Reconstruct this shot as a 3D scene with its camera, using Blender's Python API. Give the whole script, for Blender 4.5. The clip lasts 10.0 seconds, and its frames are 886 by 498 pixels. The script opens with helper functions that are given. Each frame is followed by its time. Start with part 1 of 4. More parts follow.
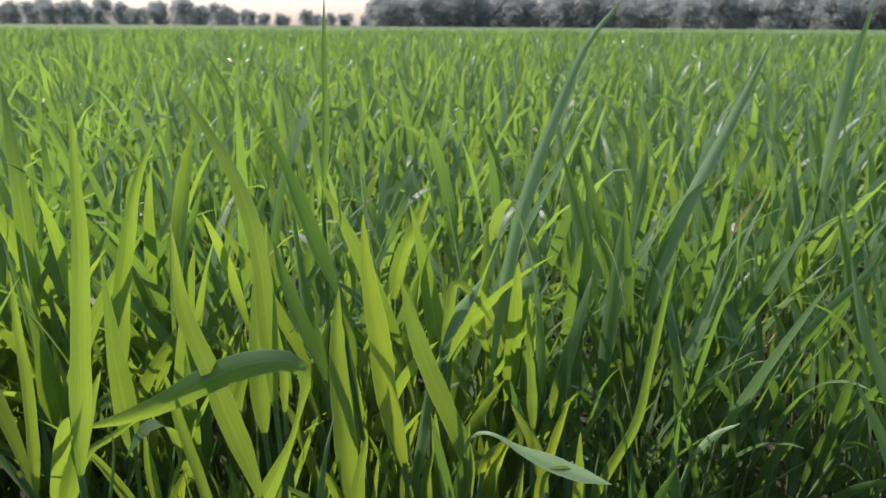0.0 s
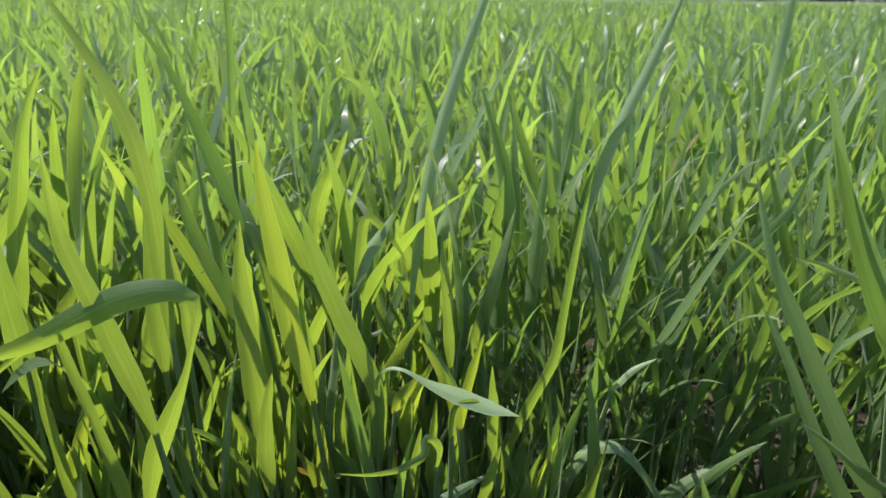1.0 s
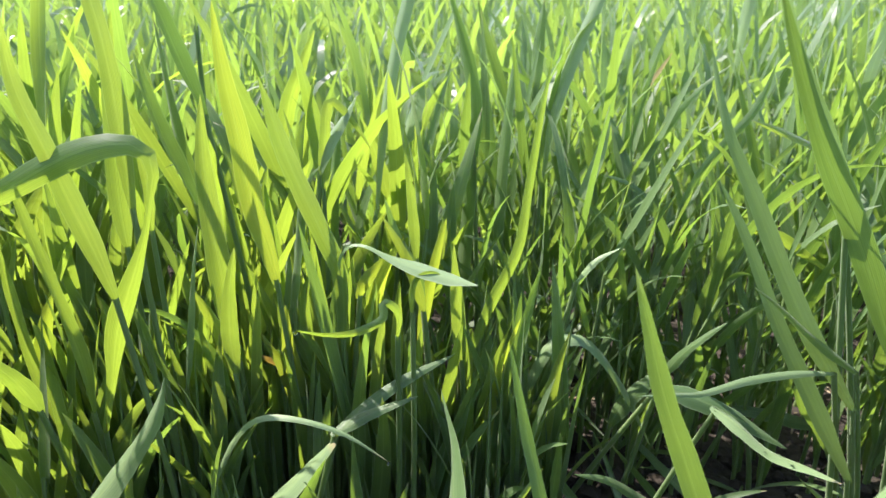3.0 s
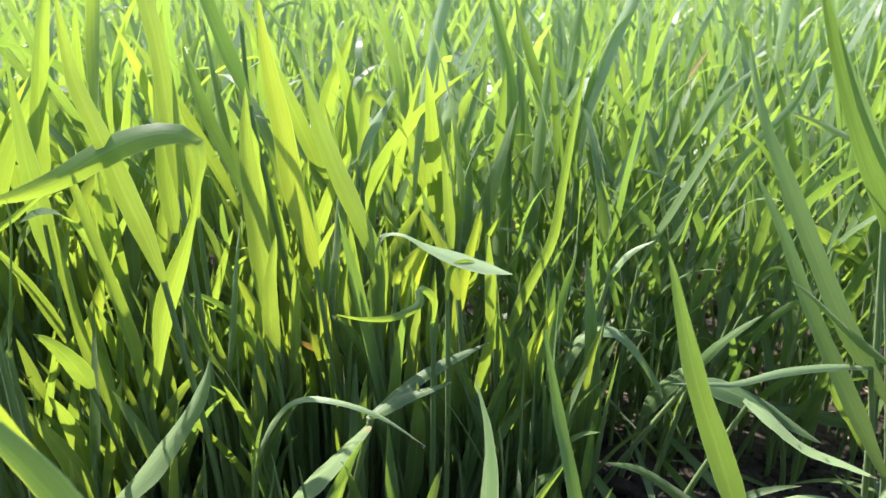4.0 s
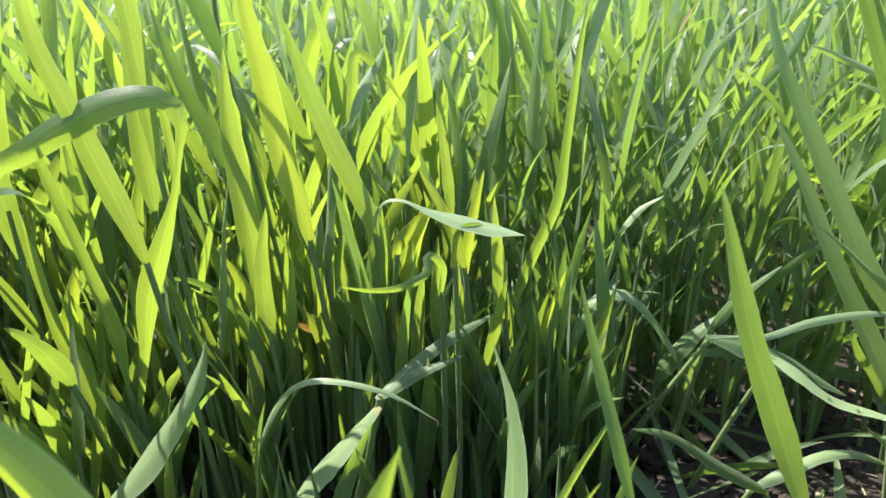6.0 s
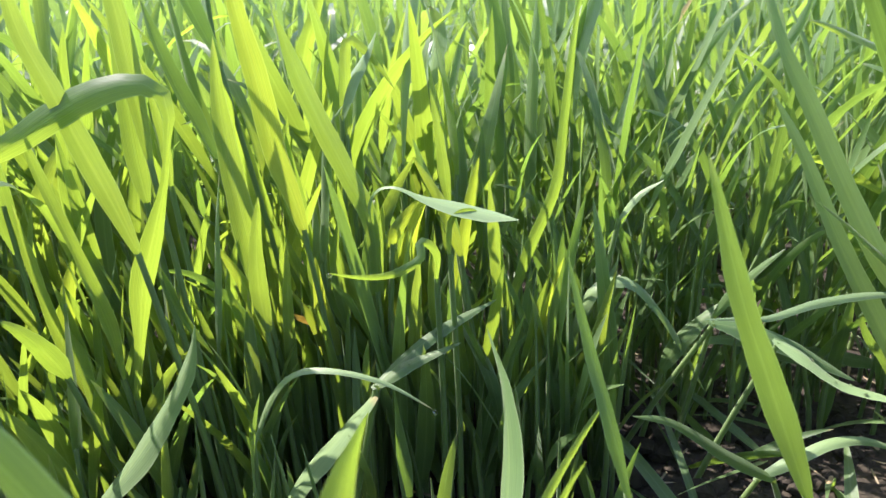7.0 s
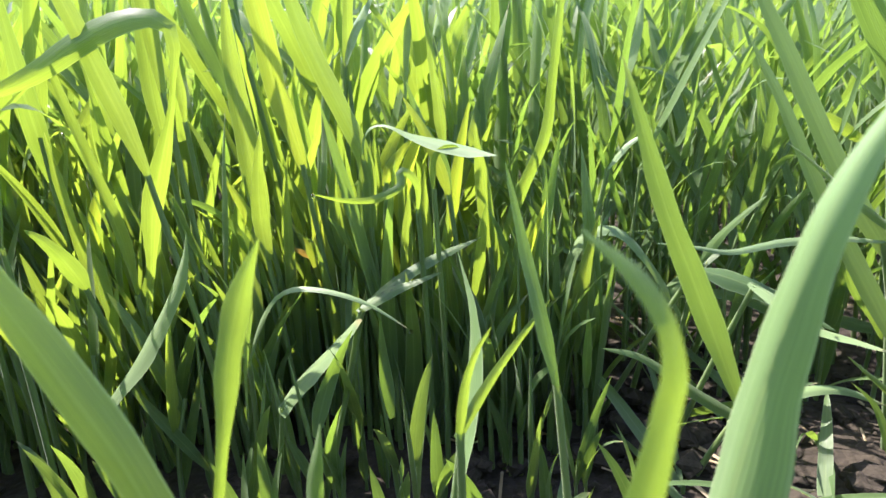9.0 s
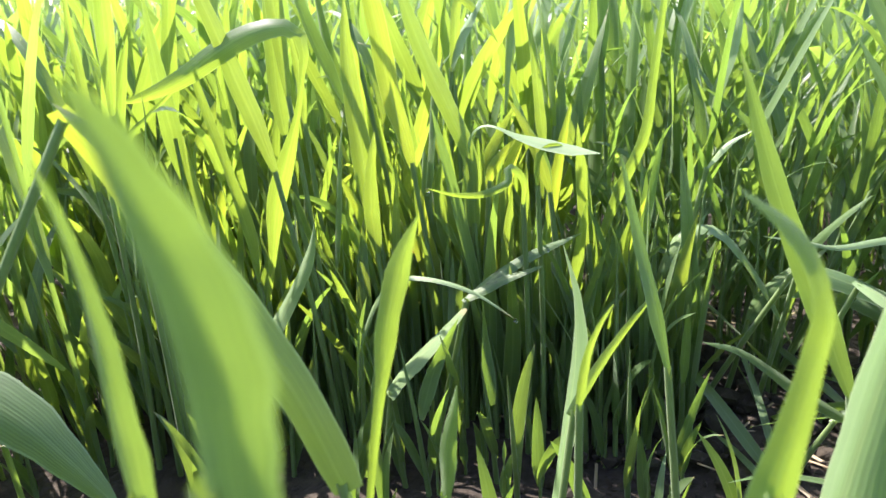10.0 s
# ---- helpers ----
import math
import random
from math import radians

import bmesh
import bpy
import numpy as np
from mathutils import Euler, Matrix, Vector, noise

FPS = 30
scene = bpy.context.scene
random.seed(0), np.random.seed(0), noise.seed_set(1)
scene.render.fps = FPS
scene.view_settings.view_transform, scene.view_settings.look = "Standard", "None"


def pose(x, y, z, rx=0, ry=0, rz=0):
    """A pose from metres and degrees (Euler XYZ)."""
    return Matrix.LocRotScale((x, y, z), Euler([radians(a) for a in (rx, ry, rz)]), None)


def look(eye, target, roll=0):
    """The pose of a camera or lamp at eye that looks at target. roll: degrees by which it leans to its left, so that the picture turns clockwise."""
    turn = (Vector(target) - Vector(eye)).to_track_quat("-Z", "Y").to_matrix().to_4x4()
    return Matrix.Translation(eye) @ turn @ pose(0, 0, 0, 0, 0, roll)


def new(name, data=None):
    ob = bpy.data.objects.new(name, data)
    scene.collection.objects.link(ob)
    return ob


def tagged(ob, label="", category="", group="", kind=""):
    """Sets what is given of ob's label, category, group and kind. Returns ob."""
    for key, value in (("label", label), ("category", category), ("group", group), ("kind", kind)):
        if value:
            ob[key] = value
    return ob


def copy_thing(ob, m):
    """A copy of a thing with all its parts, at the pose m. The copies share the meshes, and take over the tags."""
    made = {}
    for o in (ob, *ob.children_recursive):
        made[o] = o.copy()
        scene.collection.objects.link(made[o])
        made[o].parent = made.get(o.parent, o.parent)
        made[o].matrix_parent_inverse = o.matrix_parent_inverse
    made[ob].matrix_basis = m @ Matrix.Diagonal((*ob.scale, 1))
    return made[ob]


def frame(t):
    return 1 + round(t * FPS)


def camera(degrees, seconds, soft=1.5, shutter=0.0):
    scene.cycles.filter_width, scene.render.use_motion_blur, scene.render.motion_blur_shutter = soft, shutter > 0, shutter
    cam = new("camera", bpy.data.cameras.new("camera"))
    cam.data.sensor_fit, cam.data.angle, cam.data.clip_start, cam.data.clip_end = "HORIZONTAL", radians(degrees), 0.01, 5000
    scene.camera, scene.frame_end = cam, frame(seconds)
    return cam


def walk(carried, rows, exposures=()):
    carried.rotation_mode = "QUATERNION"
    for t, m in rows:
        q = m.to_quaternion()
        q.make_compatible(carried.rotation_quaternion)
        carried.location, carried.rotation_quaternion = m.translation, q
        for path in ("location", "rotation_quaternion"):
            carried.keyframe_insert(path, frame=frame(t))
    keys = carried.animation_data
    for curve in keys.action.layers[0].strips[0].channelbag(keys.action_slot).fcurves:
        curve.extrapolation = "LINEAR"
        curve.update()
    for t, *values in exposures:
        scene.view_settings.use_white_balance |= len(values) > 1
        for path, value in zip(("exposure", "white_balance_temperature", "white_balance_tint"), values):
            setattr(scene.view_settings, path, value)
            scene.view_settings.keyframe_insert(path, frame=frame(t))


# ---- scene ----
cam = camera(65.0, 10.0)
PATH = [
    (0, (-0.043, 0.014, 0.546), (-0.137, 1.916, -0.064), 0.4),
    (0.5, (-0.015, 0.017, 0.532), (-0.058, 1.911, -0.111), 0.4),
    (1, (0.002, 0.02, 0.515), (-0.012, 1.9, -0.168), 0.7),
    (1.5, (0.008, 0.016, 0.489), (0.018, 1.9, -0.182), 0.8),
    (2, (0.026, 0.007, 0.47), (0.028, 1.891, -0.202), 0.3),
    (2.5, (0.027, -0.004, 0.446), (0.053, 1.876, -0.237), 0.5),
    (4, (0.025, -0.024, 0.435), (-0.069, 1.851, -0.256), 0.2),
    (4.5, (0.004, -0.029, 0.435), (-0.09, 1.849, -0.247), -0.3),
    (5, (0.003, -0.007, 0.435), (-0.065, 1.87, -0.25), -0.2),
    (5.5, (0.0, 0.0, 0.423), (0.0, 1.865, -0.3), -1.6),
    (7, (0.013, 0.002, 0.397), (-0.037, 1.87, -0.316), -3.4),
    (7.5, (0.034, 0.012, 0.401), (-0.016, 1.877, -0.318), -4.0),
    (8, (0.058, 0.006, 0.392), (0.033, 1.881, -0.303), -3.5),
    (8.5, (0.068, -0.009, 0.375), (0.026, 1.852, -0.354), -3.2),
    (9, (0.064, -0.038, 0.363), (-0.155, 1.821, -0.342), -3.3),
    (9.5, (0.05, -0.059, 0.362), (-0.274, 1.791, -0.327), -3.4),
    (10, (0.044, -0.069, 0.362), (-0.374, 1.77, -0.302), -4.5),
]
walk(cam, [(t, look(eye, target, roll)) for t, eye, target, roll in PATH],
     exposures=[(0.0, 0.43, 6150, 28), (1.0, 0.83, 6200, 29), (1.5, 1.1, 6200, 30), (2.5, 1.55, 6250, 31), (7.0, 1.67, 6250, 31), (9.0, 1.89, 6250, 33), (10.0, 1.98, 6250, 34)])
cam.data.dof.use_dof = True
cam.data.dof.focus_distance = 0.46
cam.data.dof.aperture_fstop = 14.0

# ---- world, sun ----
SUN_AZ, SUN_EL = radians(-58), radians(56)  # azimuth from +y, clockwise seen from above
world = bpy.data.worlds.new("sky")
scene.world = world
world.use_nodes = True
wn = world.node_tree
sky = wn.nodes.new("ShaderNodeTexSky")
sky.sky_type, sky.sun_disc = "NISHITA", False
sky.sun_elevation, sky.sun_rotation = SUN_EL, SUN_AZ
sky.dust_density, sky.air_density, sky.ozone_density = 1.2, 1.0, 0.7
wn.links.new(sky.outputs[0], wn.nodes["Background"].inputs[0])
wn.nodes["Background"].inputs[1].default_value = 0.15
sun = new("sun", bpy.data.lights.new("sun", "SUN"))
sun.data.energy, sun.data.angle, sun.data.color = 4.5, radians(0.55), (1.0, 0.95, 0.85)
sun_way = Vector((math.sin(SUN_AZ) * math.cos(SUN_EL), math.cos(SUN_AZ) * math.cos(SUN_EL), math.sin(SUN_EL)))
sun.matrix_world = look(sun_way * 50, (0, 0, 0))


# ---- materials ----
def nodes_of(name):
    m = bpy.data.materials.new(name)
    m.use_nodes = True
    t = m.node_tree
    t.nodes.clear()
    out = t.nodes.new("ShaderNodeOutputMaterial")

    def add(kind, **inputs):
        n = t.nodes.new("ShaderNode" + kind)
        for k, v in inputs.items():
            s = n.inputs[k.replace("_", " ")] if not k.startswith("i") or not k[1:].isdigit() else n.inputs[int(k[1:])]
            if isinstance(v, bpy.types.NodeSocket):
                t.links.new(v, s)
            else:
                s.default_value = v
        return n
    return m, t, out, add


def math_node(add, op, a, b=0.0):
    n = add("Math", i0=a, i1=b)
    n.operation = op
    return n.outputs[0]


def mix_colour(add, fac, a, b, how="MIX"):
    n = add("Mix")
    n.data_type, n.blend_type = "RGBA", how
    tree = n.id_data
    for sock, v in ((n.inputs[0], fac), (n.inputs[6], a), (n.inputs[7], b)):
        if isinstance(v, bpy.types.NodeSocket):
            tree.links.new(v, sock)
        else:
            sock.default_value = v
    return n.outputs[2]


def leaf_material(name, deep, fresh, glow, through_part=0.42, dry=0.0, rough=0.45, yellow=0.4):
    """Wheat leaf: parallel veins, midrib, uneven green, light that shines through."""
    m, t, out, add = nodes_of(name)
    uv = add("UVMap").outputs[0]
    sep = add("SeparateXYZ", Vector=uv)
    across, along = sep.outputs[0], sep.outputs[1]
    own = math_node(add, "FRACT", math_node(add, "ADD", add("ObjectInfo").outputs["Random"],
                                            add("NewGeometry").outputs["Random Per Island"]))
    own2 = math_node(add, "FRACT", math_node(add, "MULTIPLY", own, 7.31))
    place = add("TexCoord").outputs["Object"]
    blotch = add("TexNoise", Vector=place, Scale=38.0, Detail=3.0).outputs[0]
    grain_v = add("CombineXYZ", X=math_node(add, "MULTIPLY", across, 9.0), Y=math_node(add, "MULTIPLY", along, 1.4), Z=own).outputs[0]
    grain = add("TexNoise", Vector=grain_v, Scale=3.0, Detail=4.0).outputs[0]
    base = mix_colour(add, own, deep, fresh)
    shade = math_node(add, "ADD", math_node(add, "MULTIPLY", blotch, 0.5), math_node(add, "MULTIPLY", grain, 0.9))
    base = mix_colour(add, 0.55, base, add("CombineXYZ", X=shade, Y=shade, Z=shade).outputs[0], "MULTIPLY")
    base = mix_colour(add, 0.35, base, fresh)
    rib = math_node(add, "LESS_THAN", math_node(add, "ABSOLUTE", math_node(add, "SUBTRACT", across, 0.5)), 0.045)
    base = mix_colour(add, math_node(add, "MULTIPLY", rib, 0.3), base, (0.25, 0.36, 0.12, 1))
    # Pale rim: backlight caught along the margin, put into the colour.
    edge = math_node(add, "GREATER_THAN", math_node(add, "ABSOLUTE", math_node(add, "SUBTRACT", across, 0.5)), 0.455)
    base = mix_colour(add, math_node(add, "MULTIPLY", edge, 0.45), base, (0.3, 0.4, 0.2, 1))
    tip = add("MapRange", Value=math_node(add, "ADD", along, math_node(add, "MULTIPLY", blotch, 0.06)))
    tip.inputs[1].default_value, tip.inputs[2].default_value = 0.95, 1.03
    tip_amount = math_node(add, "MULTIPLY", tip.outputs[0], math_node(add, "GREATER_THAN", own2, 0.72))
    base = mix_colour(add, tip_amount, base, (0.42, 0.36, 0.16, 1))
    if dry:
        base = mix_colour(add, math_node(add, "MULTIPLY", math_node(add, "GREATER_THAN", blotch, 0.5), dry), base, (0.42, 0.31, 0.15, 1))
    vein = add("TexWave", Vector=add("CombineXYZ", X=across, Y=math_node(add, "MULTIPLY", grain, 0.02)).outputs[0], Scale=5.0)
    height = math_node(add, "ADD", math_node(add, "MULTIPLY", vein.outputs[1], 0.5), grain)
    bump = add("Bump", Strength=0.22, Distance=0.0006, Height=height).outputs[0]
    body = add("BsdfPrincipled", Base_Color=base, Roughness=rough, Normal=bump)
    body.inputs["Specular IOR Level"].default_value = 0.5
    body.inputs["Sheen Weight"].default_value = 0.15
    body.inputs["Sheen Roughness"].default_value = 0.45
    body.inputs["Sheen Tint"].default_value = (0.85, 0.95, 0.85, 1)
    lit = mix_colour(add, math_node(add, "MULTIPLY", own2, yellow), glow, (0.62, 0.7, 0.05, 1))
    lit = mix_colour(add, 0.4, lit, add("CombineXYZ", X=grain, Y=grain, Z=grain).outputs[0], "OVERLAY")
    drift_v = add("CombineXYZ", X=math_node(add, "MULTIPLY", own, 40.0), Y=math_node(add, "MULTIPLY", along, 2.2)).outputs[0]
    drift = math_node(add, "ADD", math_node(add, "MULTIPLY", add("TexNoise", Vector=drift_v, Scale=1.0, Detail=2.0).outputs[0], 1.1), 0.4)
    lit = mix_colour(add, 0.8, lit, add("CombineXYZ", X=drift, Y=drift, Z=drift).outputs[0], "MULTIPLY")
    ribs = math_node(add, "ADD", math_node(add, "MULTIPLY", vein.outputs[1], 0.22), 0.78)
    lit = mix_colour(add, 1.0, lit, add("CombineXYZ", X=ribs, Y=ribs, Z=ribs).outputs[0], "MULTIPLY")
    shine = add("BsdfTranslucent", Color=lit, Normal=bump)
    mixed = add("MixShader", i0=through_part, i1=body.outputs[0], i2=shine.outputs[0])
    t.links.new(mixed.outputs[0], out.inputs[0])
    return m


LEAF = leaf_material("wheat_leaf", (0.05, 0.12, 0.038, 1), (0.1, 0.185, 0.055, 1), (0.385, 0.61, 0.042, 1), 0.45, rough=0.45, yellow=0.2)
# Copy of LEAF with the shade put in: less and greener light comes through.
LEAF_SHADED = leaf_material("wheat_leaf_shaded", (0.054, 0.125, 0.04, 1), (0.102, 0.185, 0.054, 1), (0.3, 0.56, 0.055, 1), 0.36, rough=0.45, yellow=0.2)
# Two paler copies: waxy bloom, plus sunlight on the face put into the colour.
LEAF_SUN_WAXY = leaf_material("sunlit_waxy_leaf", (0.125, 0.215, 0.08, 1), (0.21, 0.33, 0.13, 1), (0.33, 0.56, 0.08, 1), 0.28, rough=0.4, yellow=0.2)
LEAF_PALE = leaf_material("pale_wheat_leaf", (0.1, 0.19, 0.065, 1), (0.175, 0.3, 0.105, 1), (0.33, 0.58, 0.07, 1), 0.3, rough=0.42, yellow=0.2)
LEAF_FAR = leaf_material("wheat_leaf_field", (0.042, 0.102, 0.04, 1), (0.12, 0.2, 0.09, 1), (0.38, 0.66, 0.075, 1), 0.39, rough=0.32, yellow=0.25)
LEAF_DRY = leaf_material("dry_leaf", (0.34, 0.2, 0.05, 1), (0.46, 0.28, 0.07, 1), (0.7, 0.42, 0.06, 1), 0.34, 0.4, 0.6, 0.2)
STRAW = leaf_material("straw", (0.32, 0.25, 0.13, 1), (0.46, 0.38, 0.22, 1), (0.55, 0.44, 0.2, 1), 0.3, 0.6, 0.6)
LEAF_YELLOW = leaf_material("yellowing_wheat_leaf", (0.08, 0.15, 0.04, 1), (0.14, 0.2, 0.05, 1), (0.5, 0.7, 0.035, 1), 0.48, yellow=0.25)
STEM = leaf_material("wheat_stem", (0.09, 0.18, 0.05, 1), (0.17, 0.27, 0.08, 1), (0.25, 0.5, 0.05, 1), 0.2)


def soil_material():
    m, t, out, add = nodes_of("soil")
    p = add("NewGeometry").outputs["Position"]
    big = add("TexNoise", Vector=p, Scale=6.0, Detail=4.0).outputs[0]
    fine = add("TexNoise", Vector=p, Scale=90.0, Detail=6.0).outputs[0]
    crumbs = add("TexVoronoi", Vector=p, Scale=130.0).outputs[0]
    ramp = add("ValToRGB", Fac=math_node(add, "ADD", math_node(add, "MULTIPLY", big, 0.4), math_node(add, "MULTIPLY", fine, 0.6)))
    ramp.color_ramp.elements[0].position, ramp.color_ramp.elements[0].color = 0.3, (0.012, 0.0098, 0.005, 1)
    ramp.color_ramp.elements[1].position, ramp.color_ramp.elements[1].color = 0.72, (0.05, 0.0415, 0.022, 1)
    h = math_node(add, "SUBTRACT", fine, math_node(add, "MULTIPLY", crumbs, 0.5))
    bump = add("Bump", Strength=0.8, Distance=0.006, Height=h).outputs[0]
    b = add("BsdfPrincipled", Base_Color=ramp.outputs[0], Roughness=0.92, Normal=bump)
    t.links.new(b.outputs[0], out.inputs[0])
    return m


def plain_material(name, a, b, scale, rough=0.8, bump_by=0.02, through_part=0.0):
    m, t, out, add = nodes_of(name)
    p = add("NewGeometry").outputs["Position"]
    n1 = add("TexNoise", Vector=p, Scale=scale, Detail=5.0).outputs[0]
    n2 = add("TexNoise", Vector=p, Scale=scale * 9, Detail=3.0).outputs[0]
    f = math_node(add, "ADD", math_node(add, "MULTIPLY", n1, 0.6), math_node(add, "MULTIPLY", n2, 0.4))
    ramp = add("ValToRGB", Fac=f)
    ramp.color_ramp.elements[0].position, ramp.color_ramp.elements[0].color = 0.3, a
    ramp.color_ramp.elements[1].position, ramp.color_ramp.elements[1].color = 0.7, b
    bump = add("Bump", Strength=0.6, Distance=bump_by, Height=n2).outputs[0]
    s = add("BsdfPrincipled", Base_Color=ramp.outputs[0], Roughness=rough, Normal=bump)
    s.inputs["Specular IOR Level"].default_value = 0.1
    if through_part:
        s = add("MixShader", i0=through_part, i1=s.outputs[0], i2=add("BsdfTranslucent", Color=ramp.outputs[0]).outputs[0])
    t.links.new(s.outputs[0], out.inputs[0])
    return m


SOIL = soil_material()
CANOPY = plain_material("distant_wheat", (0.07, 0.125, 0.04, 1), (0.15, 0.21, 0.065, 1), 1.5, 0.7, 0.1)
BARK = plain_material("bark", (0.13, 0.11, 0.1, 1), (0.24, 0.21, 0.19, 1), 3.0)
# Crowns are lightened to grey: the haze of distance is put into the colour.
CROWN = plain_material("hazy_foliage", (0.3, 0.325, 0.285, 1), (0.42, 0.445, 0.4, 1), 0.8, 0.9, 0.02, 0.45)
WATER = bpy.data.materials.new("dew")
WATER.use_nodes = True
dew_bsdf = WATER.node_tree.nodes["Principled BSDF"]
dew_bsdf.inputs["Transmission Weight"].default_value = 1.0
dew_bsdf.inputs["Roughness"].default_value = 0.02
dew_bsdf.inputs["IOR"].default_value = 1.33


# ---- mesh helpers ----
def mesh_from(name, verts, faces, material, uvs=None, smooth=True):
    """A mesh of quads from arrays: verts (n, 3), faces (m, 4), uvs per vertex (n, 2)."""
    verts, faces = np.asarray(verts, np.float32), np.asarray(faces, np.int32)
    me = bpy.data.meshes.new(name)
    me.vertices.add(len(verts))
    me.vertices.foreach_set("co", verts.ravel())
    k = faces.shape[1]
    me.loops.add(faces.size)
    me.loops.foreach_set("vertex_index", faces.ravel())
    me.polygons.add(len(faces))
    me.polygons.foreach_set("loop_start", np.arange(0, faces.size, k, dtype=np.int32))
    if uvs is not None:
        layer = me.uv_layers.new(name="UVMap")
        layer.data.foreach_set("uv", np.asarray(uvs, np.float32)[faces.ravel()].ravel())
    me.update(calc_edges=True)
    if smooth:
        me.polygons.foreach_set("use_smooth", np.ones(len(faces), bool))
    me.materials.append(material)
    return me


def unit(v):
    return v / np.maximum(np.linalg.norm(v, axis=-1, keepdims=True), 1e-9)


def ribbon(centre, normal, width, fold=0.12, across=3):
    """Leaf blades along centre lines (n, k, 3) with normals (n, k, 3) and widths (n, k): verts, faces, uvs."""
    n, k, _ = centre.shape
    tangent = unit(np.gradient(centre, axis=1))
    side = unit(np.cross(tangent, normal))
    face = unit(np.cross(side, tangent))
    s = np.linspace(-0.5, 0.5, across)
    drop = (np.abs(s) * 2)[None, None, :, None]
    verts = (centre[:, :, None] + side[:, :, None] * (s[None, None, :, None] * width[:, :, None, None])
             + face[:, :, None] * drop * (fold * width)[:, :, None, None])
    u = np.broadcast_to((s + 0.5)[None, None, :], (n, k, across))
    v = np.broadcast_to(np.linspace(0, 1, k)[None, :, None], (n, k, across))
    i = np.arange(n * k * across).reshape(n, k, across)
    faces = np.stack([i[:, :-1, :-1], i[:, :-1, 1:], i[:, 1:, 1:], i[:, 1:, :-1]], -1).reshape(-1, 4)
    return verts.reshape(-1, 3), faces, np.stack([u, v], -1).reshape(-1, 2)


def taper(k, base=0.7, power=2.0, grow=0.3):
    s = np.linspace(0, 1, k)
    return (base + (1 - base) * np.sin(np.minimum(s / grow, 1) * np.pi / 2) ** (1 if grow < 0.5 else 3)) * (1 - s ** power) ** 0.75


def tube(points, radius, sides=6):
    """A round stem along points (k, 3) with radii (k,)."""
    p, r = np.asarray(points, float), np.asarray(radius, float)
    tangent = unit(np.gradient(p, axis=0))
    a = unit(np.cross(tangent, np.array([0.31, 0.95, 0.05])))
    b = np.cross(tangent, a)
    ang = np.linspace(0, 2 * np.pi, sides, endpoint=False)
    ring = a[:, None] * np.cos(ang)[None, :, None] + b[:, None] * np.sin(ang)[None, :, None]
    verts = (p[:, None] + ring * r[:, None, None]).reshape(-1, 3)
    k = len(p)
    i = np.arange(k * sides).reshape(k, sides)
    j = np.roll(i, -1, axis=1)
    faces = np.stack([i[:-1], j[:-1], j[1:], i[1:]], -1).reshape(-1, 4)
    uv = np.stack([np.tile(ang / 6.3, k), np.repeat(np.linspace(0, 0.9, k), sides)], -1)
    return verts, faces, uv


def part(name, me, parent, label=""):
    ob = new(name, me)
    ob.parent = parent
    if label:
        tagged(ob, label)
    return ob


def spline(points, k):
    """A smooth line of k points through the given ones, even along its length."""
    p = np.asarray(points, float)
    p = np.vstack([2 * p[0] - p[1], p, 2 * p[-1] - p[-2]])
    line = []
    for a, b, c, d in zip(p, p[1:], p[2:], p[3:]):
        for s in np.linspace(0, 1, 24, endpoint=False):
            line.append(0.5 * (2 * b + (c - a) * s + (2 * a - 5 * b + 4 * c - d) * s ** 2 + (3 * b - 3 * c + d - a) * s ** 3))
    line = np.array(line + [p[-2]])
    step = np.r_[0, np.cumsum(np.linalg.norm(np.diff(line, axis=0), axis=1))]
    at = np.linspace(0, step[-1], k)
    return np.stack([np.interp(at, step, line[:, n]) for n in range(3)], -1)


# ---- ground ----
def noise_field(x, y, seed, cell):
    """Smooth value noise on a plane."""
    rng = np.random.default_rng(seed)
    grid = rng.random((256, 256))
    u, v = x / cell, y / cell
    i, j = np.floor(u).astype(int), np.floor(v).astype(int)
    f, g = u - i, v - j
    f, g = f * f * (3 - 2 * f), g * g * (3 - 2 * g)
    at = lambda a, b: grid[a % 256, b % 256]
    return (at(i, j) * (1 - f) + at(i + 1, j) * f) * (1 - g) + (at(i, j + 1) * (1 - f) + at(i + 1, j + 1) * f) * g - 0.5


def soil_height(x, y):
    near = np.exp(-np.hypot(x, y - 0.4) / 3.0)
    return near * (0.030 * noise_field(x, y, 1, 0.11) + 0.02 * noise_field(x, y, 2, 0.035) + 0.013 * noise_field(x, y, 3, 0.014))


def make_ground():
    s = np.linspace(-1, 1, 261)
    axis = np.sinh(s * 9.6) / np.sinh(9.6) * 4000
    axis = axis + s * 0.9
    x, y = np.meshgrid(axis, axis + 0.35, indexing="ij")
    z = soil_height(x, y)
    i = np.arange(x.size).reshape(x.shape)
    faces = np.stack([i[:-1, :-1], i[1:, :-1], i[1:, 1:], i[:-1, 1:]], -1).reshape(-1, 4)
    ob = new("ground", mesh_from("ground", np.stack([x, y, z], -1).reshape(-1, 3), faces, SOIL))
    tagged(ob, "dark crumbly soil under the standing wheat", "soil", kind="structure")


